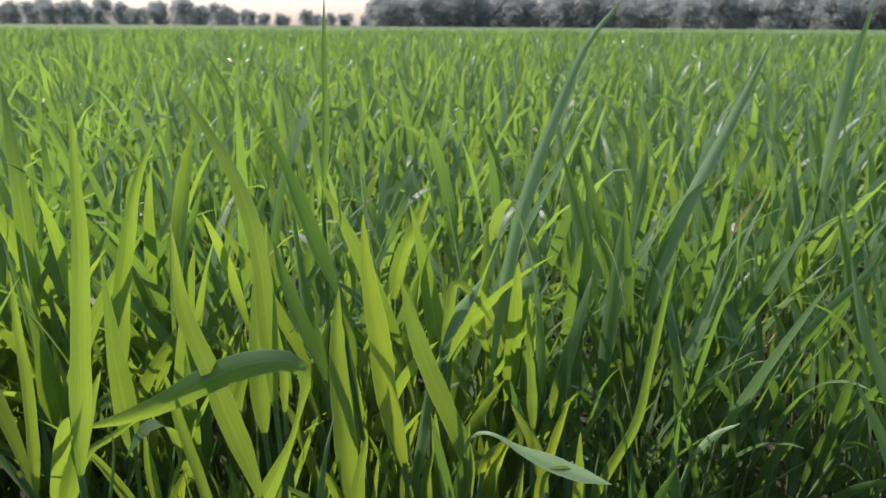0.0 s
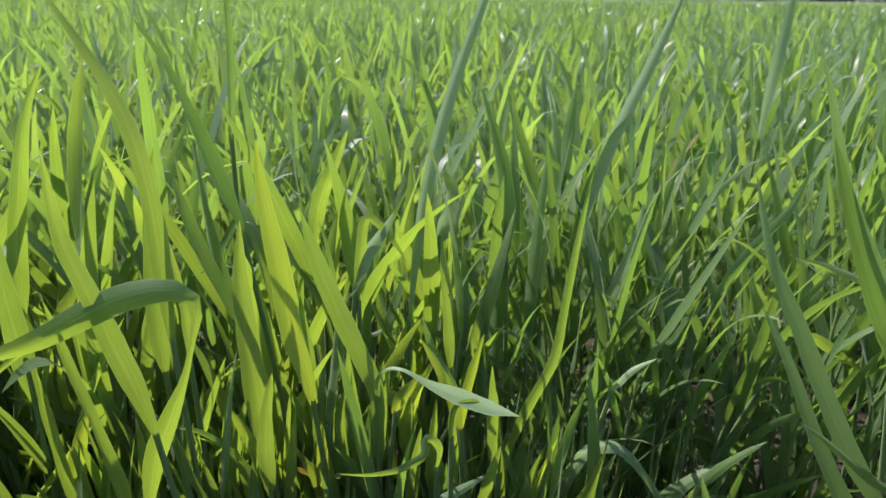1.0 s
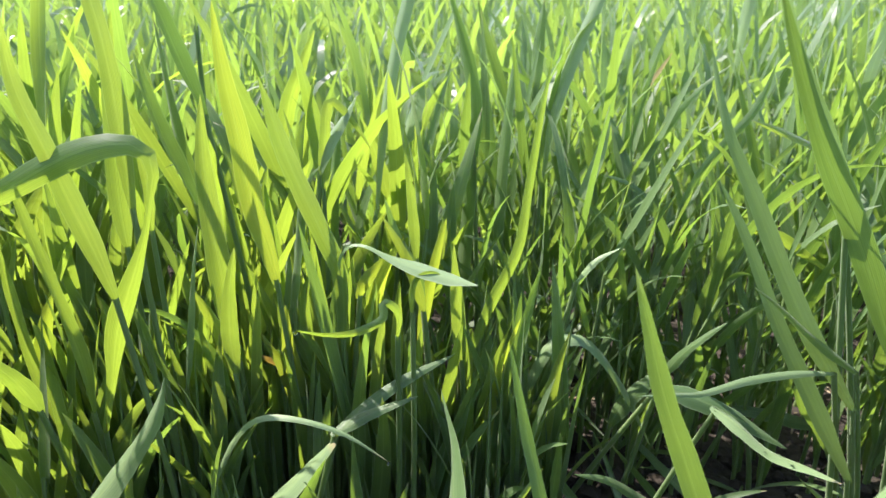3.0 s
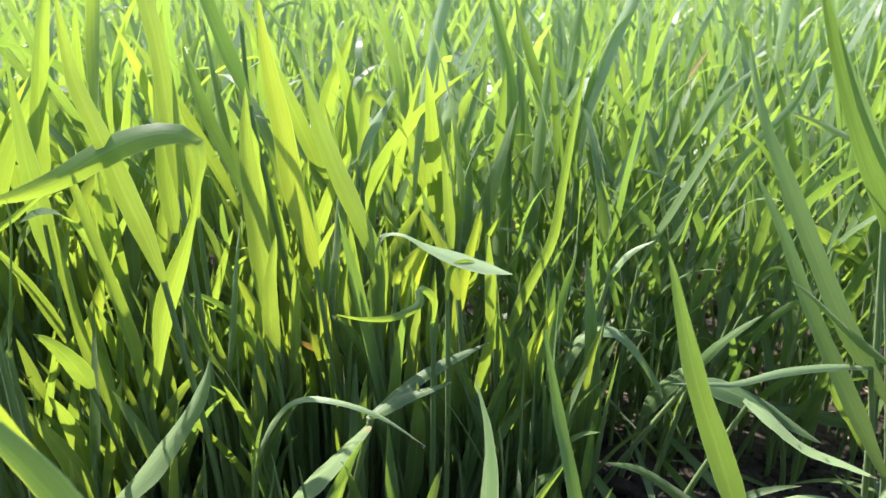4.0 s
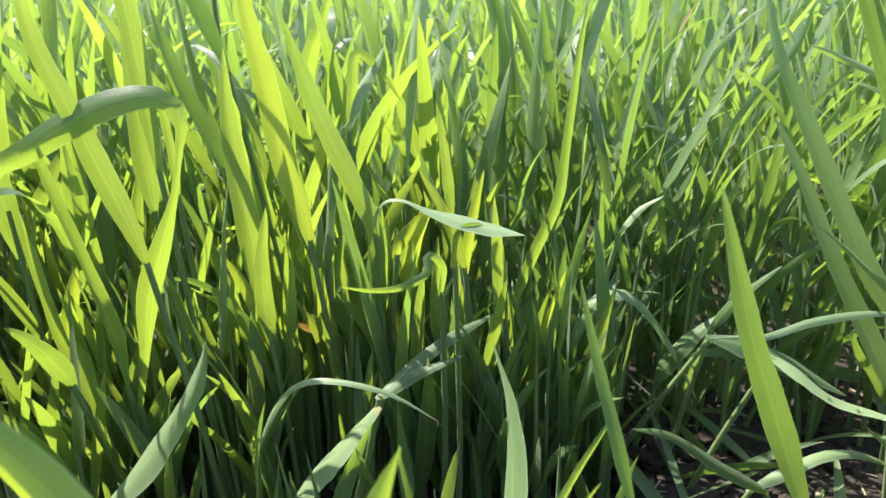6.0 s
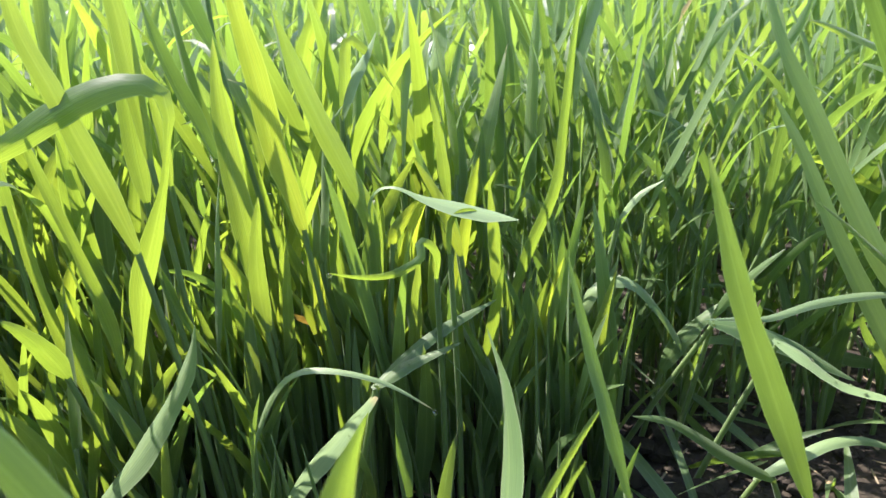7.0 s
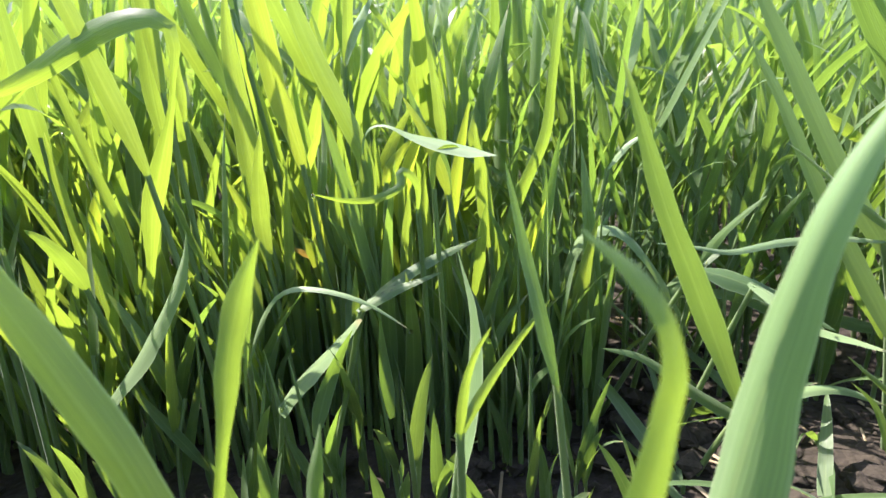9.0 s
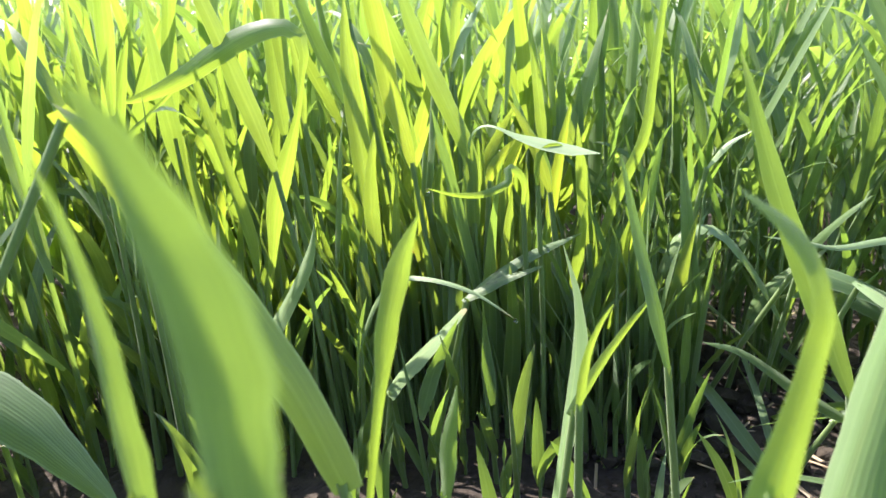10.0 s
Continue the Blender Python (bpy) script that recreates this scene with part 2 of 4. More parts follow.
def make_clods():
    rng = np.random.default_rng(5)
    bm = bmesh.new()
    for i in range(1500):
        x, y = (rng.uniform(-0.5, 0.75), rng.uniform(0.12, 1.0)) if i < 500 else (rng.uniform(0.02, 0.45), rng.uniform(0.22, 0.6))
        r = 0.0025 + 0.014 * rng.random() ** 2.4
        z = float(soil_height(np.array([x]), np.array([y]))[0]) + r * 0.3
        made = bmesh.ops.create_icosphere(bm, subdivisions=1, radius=r)
        for v in made["verts"]:
            v.co = v.co * rng.uniform(0.62, 1.25)
            v.co.z *= 0.7
            v.co += Vector((x, y, z))
    me = bpy.data.meshes.new("soil_clods")
    bm.to_mesh(me)
    bm.free()
    me.materials.append(SOIL)
    tagged(new("soil_clods", me), "loose brown soil crumbs on the ground", "soil", kind="stuff")


def make_straw():
    """Dry straw bits that lie on the open soil."""
    rng = np.random.default_rng(8)
    n, k = 130, 6
    c = np.zeros((n, k, 3))
    foot = np.c_[rng.uniform(0.0, 0.6, n), rng.uniform(0.25, 0.75, n)]
    a, length = rng.uniform(0, 6.28, n), rng.uniform(0.015, 0.07, n)
    s = np.linspace(0, 1, k)
    c[:, :, 0] = foot[:, 0:1] + np.cos(a)[:, None] * length[:, None] * s
    c[:, :, 1] = foot[:, 1:2] + np.sin(a)[:, None] * length[:, None] * s
    ends = soil_height(c[:, (0, -1), 0], c[:, (0, -1), 1])
    c[:, :, 2] = ends[:, 0:1] * (1 - s) + ends[:, 1:2] * s + 0.003 + 0.002 * np.sin(s * 3.1)[None] * rng.random(n)[:, None]
    v, f, uv = ribbon(c, np.tile(np.array([0.1, -0.2, 1.0]), (n, k, 1)), np.full((n, k), 1.0) * rng.uniform(0.0015, 0.004, n)[:, None], -0.3, 3)
    tagged(new("dry_straw", mesh_from("dry_straw", v, f, STRAW, uv)), "bits of dry straw lying on the soil", "straw", kind="stuff")


make_ground()
make_clods()
make_straw()


# ---- the wheat that stands nearest, plant by plant ----
VIEW_SIDE = np.array([0.0, -1.0, 0.3])


def hero_mesh(points, w, turn, base=0.3, power=2.2, grow=0.3, fold=-0.16, widths=None):
    k = 30 if widths else 22
    c = spline(points, k)[None]
    rng = np.random.default_rng(int(abs(points[0][0] * 7919 + points[-1][2] * 104729) * 1000) % 100000)
    s = np.linspace(0, 1, k)
    wave = 1 + 0.045 * np.sin(s * rng.uniform(9, 20) + rng.uniform(0, 6)) + 0.03 * np.sin(s * rng.uniform(24, 40))
    curl = rng.uniform(0.08, 0.22) * np.sin(s * rng.uniform(3, 8) + rng.uniform(0, 6))
    tangent = unit(np.gradient(c, axis=1))
    side = unit(np.cross(tangent, VIEW_SIDE))
    face = np.cross(side, tangent)
    turns = turn if isinstance(turn, tuple) else (turn, turn)
    twist = (np.radians(np.interp(s, np.linspace(0, 1, len(turns)), turns)) + curl)[None, :, None]
    normal = face * np.cos(twist) - side * np.sin(twist) * -1
    width = w / max(0.5, math.cos(math.radians((turns[0] + turns[-1]) / 2))) * (np.interp(s, np.linspace(0, 1, len(widths)), widths) if widths else taper(k, base, power, grow)) * wave
    return ribbon(c, normal, width[None], fold, 5)


def dewdrop(at, size, fine, blade):
    drop = bmesh.new()
    bmesh.ops.create_icosphere(drop, subdivisions=fine, radius=size, matrix=Matrix.Translation(at))
    me = bpy.data.meshes.new("dewdrop")
    drop.to_mesh(me)
    drop.free()
    me.polygons.foreach_set("use_smooth", np.ones(len(me.polygons), bool))
    me.materials.append(WATER)
    part("dewdrop", me, blade, "clear round dewdrop")


def hero_leaf(points, w, turn=0.0, material=None, root=None, label="", category="wheat plant", stem=True, power=2.2, grow=0.3, dew=False, base=0.3, fold=-0.16, widths=None, beads=0):
    """One shoot: its stem from the soil to the leaf's foot, and the leaf along the given points, foot to tip."""
    foot = np.array(points[0])
    rise = unit(np.array(points[1]) - foot)
    ground_at = np.array([foot[0] - rise[0] * foot[2] * 0.3, foot[1] - rise[1] * foot[2] * 0.3 + 0.01, 0.0])
    if root:
        ground_at[:2] = root
    ground_at[2] = float(soil_height(ground_at[0:1], ground_at[1:2])[0]) - 0.004
    thing = new("wheat_plant")
    thing.location = ground_at
    tagged(thing, label or "green wheat shoot with a long tapering leaf", category, "wheat plants")
    shift = -ground_at
    v, f, uv = hero_mesh(points, w, turn, base, power, grow, fold, widths)
    blade = part("leaf", mesh_from("leaf", v + shift, f, material or LEAF, uv), thing)
    if dew:
        dewdrop(Vector(points[-1]) + Vector(shift) + Vector((0, 0, -0.0012)), 0.0016, 3, blade)
    rng = np.random.default_rng(int(abs(points[0][0]) * 1e5))
    for row in rng.permutation(np.arange(6, 20))[:beads]:
        at = v[row * 5 + int(rng.integers(0, 5))] + shift
        size = rng.uniform(0.0006, 0.0013)
        dewdrop(Vector(at) + Vector((0, -size * 0.6, size * 0.4)), size, 2, blade)
    if stem:
        line = spline([ground_at, (ground_at + foot) / 2 + [0.002, 0.002, 0], foot + rise * 0.004], 8)
        v, f, uv = tube(line, np.linspace(0.0026, 0.0019, 8))
        part("stem", mesh_from("stem", v + shift, f, STEM, uv), thing)
    return thing


hero_leaf([(-0.177, 0.385, 0.254), (-0.185, 0.383, 0.288), (-0.193, 0.382, 0.316), (-0.202, 0.380, 0.354), (-0.210, 0.378, 0.383), (-0.212, 0.377, 0.411), (-0.211, 0.375, 0.438)], w=0.0148, turn=16, base=0.2, grow=0.3, power=2.0, label="wide wheat leaf glowing yellow-green, crossing another in a V")
hero_leaf([(-0.209, 0.400, 0.145), (-0.197, 0.397, 0.186), (-0.185, 0.394, 0.231), (-0.170, 0.392, 0.265), (-0.156, 0.389, 0.297), (-0.149, 0.387, 0.320), (-0.144, 0.386, 0.337), (-0.144, 0.385, 0.347), (-0.149, 0.384, 0.354), (-0.163, 0.382, 0.356), (-0.185, 0.380, 0.351), (-0.208, 0.378, 0.340), (-0.231, 0.375, 0.327), (-0.261, 0.372, 0.316), (-0.284, 0.370, 0.312)], w=0.0155, turn=(48.0, 48.0, 44.0, 26.0, -5.0, -18.0, -22.0), widths=(0.25, 0.28, 0.45, 0.85, 0.95, 0.75, 0.32, 0.2, 0.5, 0.9, 1.0, 0.95, 0.8, 0.5, 0.04), label="wheat leaf bent over sharply, its blade hanging level")
hero_leaf([(-0.214, 0.400, 0.161), (-0.213, 0.396, 0.204), (-0.217, 0.393, 0.240), (-0.220, 0.389, 0.270), (-0.224, 0.386, 0.298), (-0.227, 0.383, 0.329), (-0.229, 0.380, 0.350)], w=0.0128, turn=(-34.0, 16.0), base=0.2, label="leaning wheat leaf, half in shade, half glowing green")
hero_leaf([(-0.258, 0.500, 0.164), (-0.269, 0.500, 0.192), (-0.278, 0.500, 0.222), (-0.284, 0.500, 0.254), (-0.288, 0.500, 0.275)], w=0.0143, turn=20, base=0.2, label="leaning wheat shoot with a short yellow-green leaf")
hero_leaf([(-0.244, 0.420, 0.092), (-0.245, 0.420, 0.123), (-0.253, 0.420, 0.150), (-0.262, 0.420, 0.186), (-0.266, 0.420, 0.228), (-0.268, 0.420, 0.256), (-0.268, 0.420, 0.282)], w=0.0088, turn=24, widths=(0.15, 0.8, 0.95, 0.9, 0.7, 0.75, 0.04), label="slim wheat leaf with a long pointed tip")
hero_leaf([(-0.236, 0.380, 0.176), (-0.242, 0.372, 0.202), (-0.249, 0.365, 0.220), (-0.256, 0.360, 0.230)], w=0.0127, turn=24, base=0.2, label="low wheat leaf lying out from its shoot")
hero_leaf([(-0.271, 0.440, 0.165), (-0.265, 0.440, 0.194), (-0.259, 0.440, 0.216), (-0.251, 0.440, 0.236)], w=0.0129, turn=22, base=0.4, material=LEAF_YELLOW, label="small yellowing wheat leaf among green ones")
hero_leaf([(-0.187, 0.430, 0.272), (-0.188, 0.430, 0.305), (-0.186, 0.430, 0.347), (-0.183, 0.430, 0.386), (-0.175, 0.430, 0.429)], w=0.0134, turn=20, base=0.2, grow=0.2, label="upright wheat leaf shining yellow-green behind its neighbours")
hero_leaf([(-0.126, 0.450, 0.179), (-0.131, 0.452, 0.219), (-0.135, 0.454, 0.262), (-0.138, 0.456, 0.299), (-0.139, 0.458, 0.335), (-0.137, 0.460, 0.374)], w=0.0174, turn=28, base=0.15, grow=0.4, fold=-0.3, label="broad upright wheat leaf with a deep fold along its rib")
hero_leaf([(-0.165, 0.440, 0.155), (-0.154, 0.436, 0.214), (-0.146, 0.433, 0.258), (-0.137, 0.430, 0.294)], w=0.0062, turn=-35, material=LEAF_SUN_WAXY, label="thin bluish wheat leaf standing upright")
hero_leaf([(-0.167, 0.460, 0.122), (-0.163, 0.460, 0.157), (-0.154, 0.460, 0.201), (-0.143, 0.460, 0.240)], w=0.0108, turn=20, base=0.4, label="upright wheat shoot with a short yellow-green leaf")
hero_leaf([(-0.185, 0.420, 0.236), (-0.179, 0.417, 0.217), (-0.171, 0.414, 0.196), (-0.155, 0.410, 0.173)], w=0.0087, turn=24, base=0.2, root=(-0.165, 0.43), label="narrow wheat leaf hanging down from its shoot")
hero_leaf([(-0.132, 0.440, 0.148), (-0.142, 0.440, 0.184), (-0.156, 0.440, 0.207), (-0.176, 0.440, 0.221), (-0.195, 0.440, 0.224)], w=0.0105, turn=-30, base=0.4, material=LEAF_SHADED, label="shaded wheat leaf arching low across its neighbours")
hero_leaf([(-0.097, 0.470, 0.228), (-0.104, 0.470, 0.263), (-0.108, 0.470, 0.294), (-0.110, 0.470, 0.321)], w=0.0108, turn=20, base=0.4, label="upright wheat shoot with a short yellow-green leaf")
hero_leaf([(-0.072, 0.460, 0.167), (-0.075, 0.460, 0.196), (-0.076, 0.460, 0.225), (-0.070, 0.460, 0.248)], w=0.0102, turn=18, base=0.4, label="short wheat leaf lit from behind")
hero_leaf([(-0.086, 0.460, 0.155), (-0.089, 0.460, 0.177), (-0.093, 0.460, 0.208), (-0.094, 0.460, 0.231)], w=0.0113, turn=18, base=0.35, label="short wheat leaf lit from behind")
hero_leaf([(-0.054, 0.480, 0.175), (-0.051, 0.480, 0.204), (-0.047, 0.480, 0.233), (-0.045, 0.480, 0.259)], w=0.0104, turn=20, base=0.25, label="upright wheat shoot with a short yellow-green leaf")
hero_leaf([(-0.215, 0.340, 0.111), (-0.185, 0.335, 0.145), (-0.159, 0.330, 0.177), (-0.140, 0.325, 0.205), (-0.131, 0.323, 0.223), (-0.125, 0.320, 0.240)], w=0.0168, turn=-38, material=LEAF_SUN_WAXY, widths=(0.7, 0.95, 1.0, 0.65, 0.5, 0.04), label="leaning wheat leaf with a waxy face, coloured pale as if sunlit")
hero_leaf([(-0.090, 0.440, 0.245), (-0.095, 0.439, 0.273), (-0.102, 0.437, 0.302), (-0.106, 0.435, 0.346), (-0.112, 0.432, 0.394), (-0.114, 0.430, 0.434)], w=0.0176, turn=15, base=0.3, grow=0.45, material=LEAF_YELLOW, label="tall wheat leaf glowing yellow against the sun")
hero_leaf([(-0.047, 0.450, 0.193), (-0.045, 0.448, 0.230), (-0.048, 0.447, 0.255), (-0.061, 0.446, 0.289), (-0.079, 0.443, 0.339), (-0.092, 0.440, 0.388)], w=0.0142, turn=15, widths=(0.6, 0.75, 0.85, 1.0, 0.8, 0.04), label="tall leaning wheat leaf, bright green with a dark fold")
hero_leaf([(-0.154, 0.480, 0.287), (-0.164, 0.480, 0.314), (-0.174, 0.480, 0.342), (-0.183, 0.480, 0.376), (-0.187, 0.480, 0.400)], w=0.0161, turn=-40, base=0.2, material=LEAF_SHADED, label="broad dark green wheat leaf in the shade")
hero_leaf([(-0.144, 0.490, 0.352), (-0.157, 0.490, 0.387), (-0.169, 0.490, 0.423), (-0.187, 0.490, 0.471), (-0.204, 0.490, 0.500)], w=0.0140, turn=-40, base=0.2, material=LEAF_SHADED, label="broad dark green wheat leaf in the shade")
hero_leaf([(0.014, 0.450, 0.217), (0.008, 0.450, 0.241), (-0.002, 0.450, 0.267), (-0.016, 0.450, 0.293)], w=0.0091, turn=18, base=0.2, material=LEAF_YELLOW, label="short wheat leaf glowing yellow-green")
hero_leaf([(-0.036, 0.460, 0.225), (-0.030, 0.460, 0.239), (-0.021, 0.460, 0.251), (-0.012, 0.460, 0.261)], w=0.0094, turn=18, base=0.4, material=LEAF_YELLOW, label="short wheat leaf glowing yellow-green")
hero_leaf([(0.038, 0.200, 0.189), (0.042, 0.200, 0.215), (0.047, 0.200, 0.230), (0.053, 0.200, 0.241)], w=0.0041, turn=18, base=0.7, label="narrow yellow-green wheat leaf lit from behind")
hero_leaf([(0.033, 0.240, 0.160), (0.045, 0.252, 0.177), (0.060, 0.265, 0.195), (0.079, 0.280, 0.215)], w=0.0059, turn=22, base=0.7, label="narrow yellow-green wheat leaf leaning to one side")
hero_leaf([(-0.037, 0.130, 0.187), (-0.033, 0.134, 0.214), (-0.029, 0.139, 0.240), (-0.026, 0.142, 0.259), (-0.020, 0.146, 0.280), (-0.013, 0.150, 0.296)], w=0.0085, turn=18, widths=(0.3, 0.35, 0.45, 0.9, 1.0, 0.05), label="slim yellow-green wheat leaf standing up straight")
hero_leaf([(-0.019, 0.170, 0.160), (-0.016, 0.170, 0.183), (-0.013, 0.170, 0.200), (-0.009, 0.170, 0.218)], w=0.0084, turn=-30, base=0.7, material=LEAF_SHADED, label="short upright wheat leaf with a sharp tip")
hero_leaf([(-0.144, 0.150, 0.336), (-0.137, 0.160, 0.312), (-0.134, 0.170, 0.285), (-0.129, 0.179, 0.255), (-0.126, 0.185, 0.229), (-0.126, 0.190, 0.209)], w=0.0128, turn=(-8.0, -14.0), widths=(0.7, 0.9, 1.0, 0.95, 0.55, 0.04), material=LEAF_YELLOW, root=(-0.36, 0.1), label="wide wheat leaf shining bright yellow in the sun")
hero_leaf([(-0.036, 0.110, 0.211), (-0.050, 0.116, 0.240), (-0.065, 0.121, 0.263), (-0.081, 0.126, 0.286), (-0.098, 0.131, 0.308), (-0.118, 0.136, 0.326), (-0.136, 0.140, 0.340)], w=0.0152, turn=(0.0, -6.0), base=0.75, grow=0.2, power=3.0, material=LEAF_SHADED, label="long green wheat leaf leaning across the open patch")
hero_leaf([(0.002, -0.012, 0.310), (0.003, -0.014, 0.333), (0.001, -0.014, 0.344), (0.000, -0.015, 0.353), (-0.001, -0.016, 0.359)], w=0.0140, turn=(-38.0, -36.0), fold=-0.3, base=0.9, grow=0.2, power=4.0, material=LEAF_SHADED, label="broad dark green wheat leaf close to the path")
hero_leaf([(-0.054, 0.040, 0.262), (-0.051, 0.037, 0.290), (-0.049, 0.035, 0.311), (-0.048, 0.032, 0.330), (-0.049, 0.030, 0.344)], w=0.0092, turn=(-14.0, -12.0), base=0.85, grow=0.2, material=LEAF_SHADED, label="yellow-green wheat leaf with a shadow across it")
hero_leaf([(0.083, 0.070, 0.249), (0.089, 0.074, 0.273), (0.092, 0.077, 0.286), (0.093, 0.078, 0.293), (0.091, 0.080, 0.303), (0.085, 0.082, 0.312), (0.075, 0.085, 0.320)], w=0.0091, turn=(12.0, 28.0), widths=(1.0, 0.95, 0.8, 0.7, 0.55, 0.45, 0.05), label="curved wheat leaf with a twisted soft green blade")
hero_leaf([(0.188, 0.450, 0.160), (0.215, 0.445, 0.154), (0.249, 0.438, 0.140), (0.288, 0.430, 0.118)], w=0.0139, turn=-40, base=0.2, material=LEAF_SHADED, root=(0.13, 0.5), label="dark green wheat leaf lying low over the soil")
hero_leaf([(-0.104, 0.360, 0.092), (-0.092, 0.366, 0.108), (-0.074, 0.373, 0.126), (-0.057, 0.380, 0.142), (-0.046, 0.385, 0.153)], w=0.0129, turn=-48, material=LEAF_SUN_WAXY, widths=(0.6, 0.9, 1.0, 0.75, 0.3), label="low wheat leaf crossed by dark shadow stripes")
hero_leaf([(0.018, 0.260, 0.071), (0.025, 0.284, 0.099), (0.031, 0.306, 0.128), (0.034, 0.323, 0.152), (0.033, 0.341, 0.181), (0.026, 0.360, 0.210)], w=0.0099, turn=-62, material=LEAF_PALE, widths=(0.3, 0.7, 0.95, 1.0, 0.7, 0.04), root=(0.02, 0.27), label="narrow pale wheat leaf with shadow stripes across it")
hero_leaf([(-0.087, 0.460, 0.159), (-0.097, 0.460, 0.167), (-0.108, 0.460, 0.173), (-0.118, 0.460, 0.179)], w=0.0068, turn=-40, material=LEAF_DRY, root=(-0.1, 0.47), label="withered orange-brown wheat leaf among green stems")
hero_leaf([(-0.049, 0.450, 0.246), (-0.046, 0.445, 0.263), (-0.039, 0.442, 0.273), (-0.027, 0.438, 0.275), (-0.009, 0.431, 0.269), (0.009, 0.425, 0.265), (0.028, 0.418, 0.261), (0.050, 0.410, 0.258)], w=0.0098, turn=(-30.0, -60.0), material=LEAF_SUN_WAXY, widths=(0.25, 0.22, 0.2, 0.3, 0.75, 1.0, 0.8, 0.05), label="pale wheat leaf lying almost level over the tuft")
hero_leaf([(-0.003, 0.400, 0.223), (-0.001, 0.394, 0.242), (-0.005, 0.390, 0.252), (-0.011, 0.387, 0.255), (-0.011, 0.383, 0.246), (-0.026, 0.376, 0.240), (-0.044, 0.368, 0.242), (-0.061, 0.360, 0.249)], w=0.0053, turn=(30.0, -30.0), dew=True, widths=(0.4, 0.7, 1.0, 1.0, 1.0, 0.8, 0.5, 0.1), label="thin wheat leaf curled up on itself, with a hanging dewdrop")
hero_leaf([(0.173, 0.270, 0.156), (0.144, 0.265, 0.228), (0.126, 0.260, 0.272), (0.106, 0.255, 0.334)], w=0.0119, turn=-30, material=LEAF_SHADED, label="broad pale green wheat leaf leaning beside the bare soil")
hero_leaf([(0.081, 0.245, 0.183), (0.074, 0.255, 0.216), (0.067, 0.265, 0.245), (0.058, 0.275, 0.287)], w=0.0073, turn=18, material=LEAF_SHADED, label="slender wheat leaf rising alone over the bare soil")
hero_leaf([(0.090, 0.490, 0.106), (0.109, 0.492, 0.162), (0.128, 0.494, 0.176), (0.150, 0.496, 0.168), (0.181, 0.498, 0.125), (0.210, 0.500, 0.068)], w=0.0090, turn=-40, material=LEAF_SUN_WAXY, label="wheat shoot with a narrow leaf arched over the soil")
hero_leaf([(-0.130, 0.380, 0.118), (-0.111, 0.376, 0.159), (-0.092, 0.372, 0.179), (-0.067, 0.368, 0.182), (-0.036, 0.364, 0.174), (-0.007, 0.360, 0.156)], w=0.0043, turn=-40, material=LEAF_SUN_WAXY, dew=True, label="wheat leaf arched low with a dewdrop at its tip")
hero_leaf([(-0.048, 0.385, 0.158), (-0.023, 0.403, 0.172), (0.004, 0.422, 0.182), (0.037, 0.440, 0.191)], w=0.0082, turn=-40, material=LEAF_SHADED, beads=4, label="strongly leaning wheat shoot with a narrow bluish green leaf")
hero_leaf([(-0.047, 0.385, 0.157), (-0.028, 0.390, 0.168), (-0.008, 0.395, 0.175), (0.011, 0.400, 0.180)], w=0.0067, turn=-40, material=LEAF_SHADED, beads=9, label="strongly leaning wheat shoot with a narrow bluish green leaf")
hero_leaf([(0.326, 0.420, 0.155), (0.290, 0.426, 0.207), (0.263, 0.432, 0.256), (0.235, 0.437, 0.311), (0.211, 0.443, 0.359), (0.195, 0.449, 0.413)], w=0.0106, turn=-45, material=LEAF_SUN_WAXY, label="leaning wheat shoot with a long bluish green leaf")
hero_leaf([(0.334, 0.420, 0.095), (0.295, 0.427, 0.163), (0.263, 0.434, 0.222), (0.235, 0.440, 0.282), (0.213, 0.447, 0.323)], w=0.0108, turn=-48, material=LEAF_SUN_WAXY, label="leaning wheat shoot with a long bluish green leaf")
hero_leaf([(0.345, 0.600, 0.146), (0.325, 0.613, 0.193), (0.294, 0.627, 0.251), (0.271, 0.640, 0.299)], w=0.0113, turn=-10, material=LEAF_SHADED, label="leaning wheat shoot with a short bluish green leaf")
hero_leaf([(0.286, 0.420, 0.329), (0.245, 0.415, 0.390), (0.225, 0.410, 0.428), (0.213, 0.405, 0.457), (0.197, 0.400, 0.490)], w=0.0090, turn=-20, material=LEAF_SUN_WAXY, label="leaning wheat shoot with a long bluish green leaf")
hero_leaf([(0.352, 0.420, 0.183), (0.300, 0.415, 0.284), (0.258, 0.410, 0.355), (0.231, 0.405, 0.406), (0.212, 0.400, 0.447)], w=0.0132, turn=-48, material=LEAF_SHADED, label="leaning wheat shoot with a long bluish green leaf")
hero_leaf([(0.041, 0.490, 0.135), (0.065, 0.492, 0.205), (0.085, 0.494, 0.252), (0.091, 0.496, 0.299), (0.098, 0.498, 0.359), (0.104, 0.500, 0.402)], w=0.0095, turn=20, label="tall wheat leaf kinked halfway along its length")
hero_leaf([(-0.029, 0.530, 0.264), (-0.024, 0.533, 0.324), (-0.013, 0.537, 0.390), (0.002, 0.540, 0.447), (0.015, 0.543, 0.485), (0.034, 0.547, 0.533), (0.061, 0.550, 0.569)], w=0.0105, turn=(-68.0, 0.0), material=LEAF_SUN_WAXY, label="tall upright wheat leaf standing above the crop")
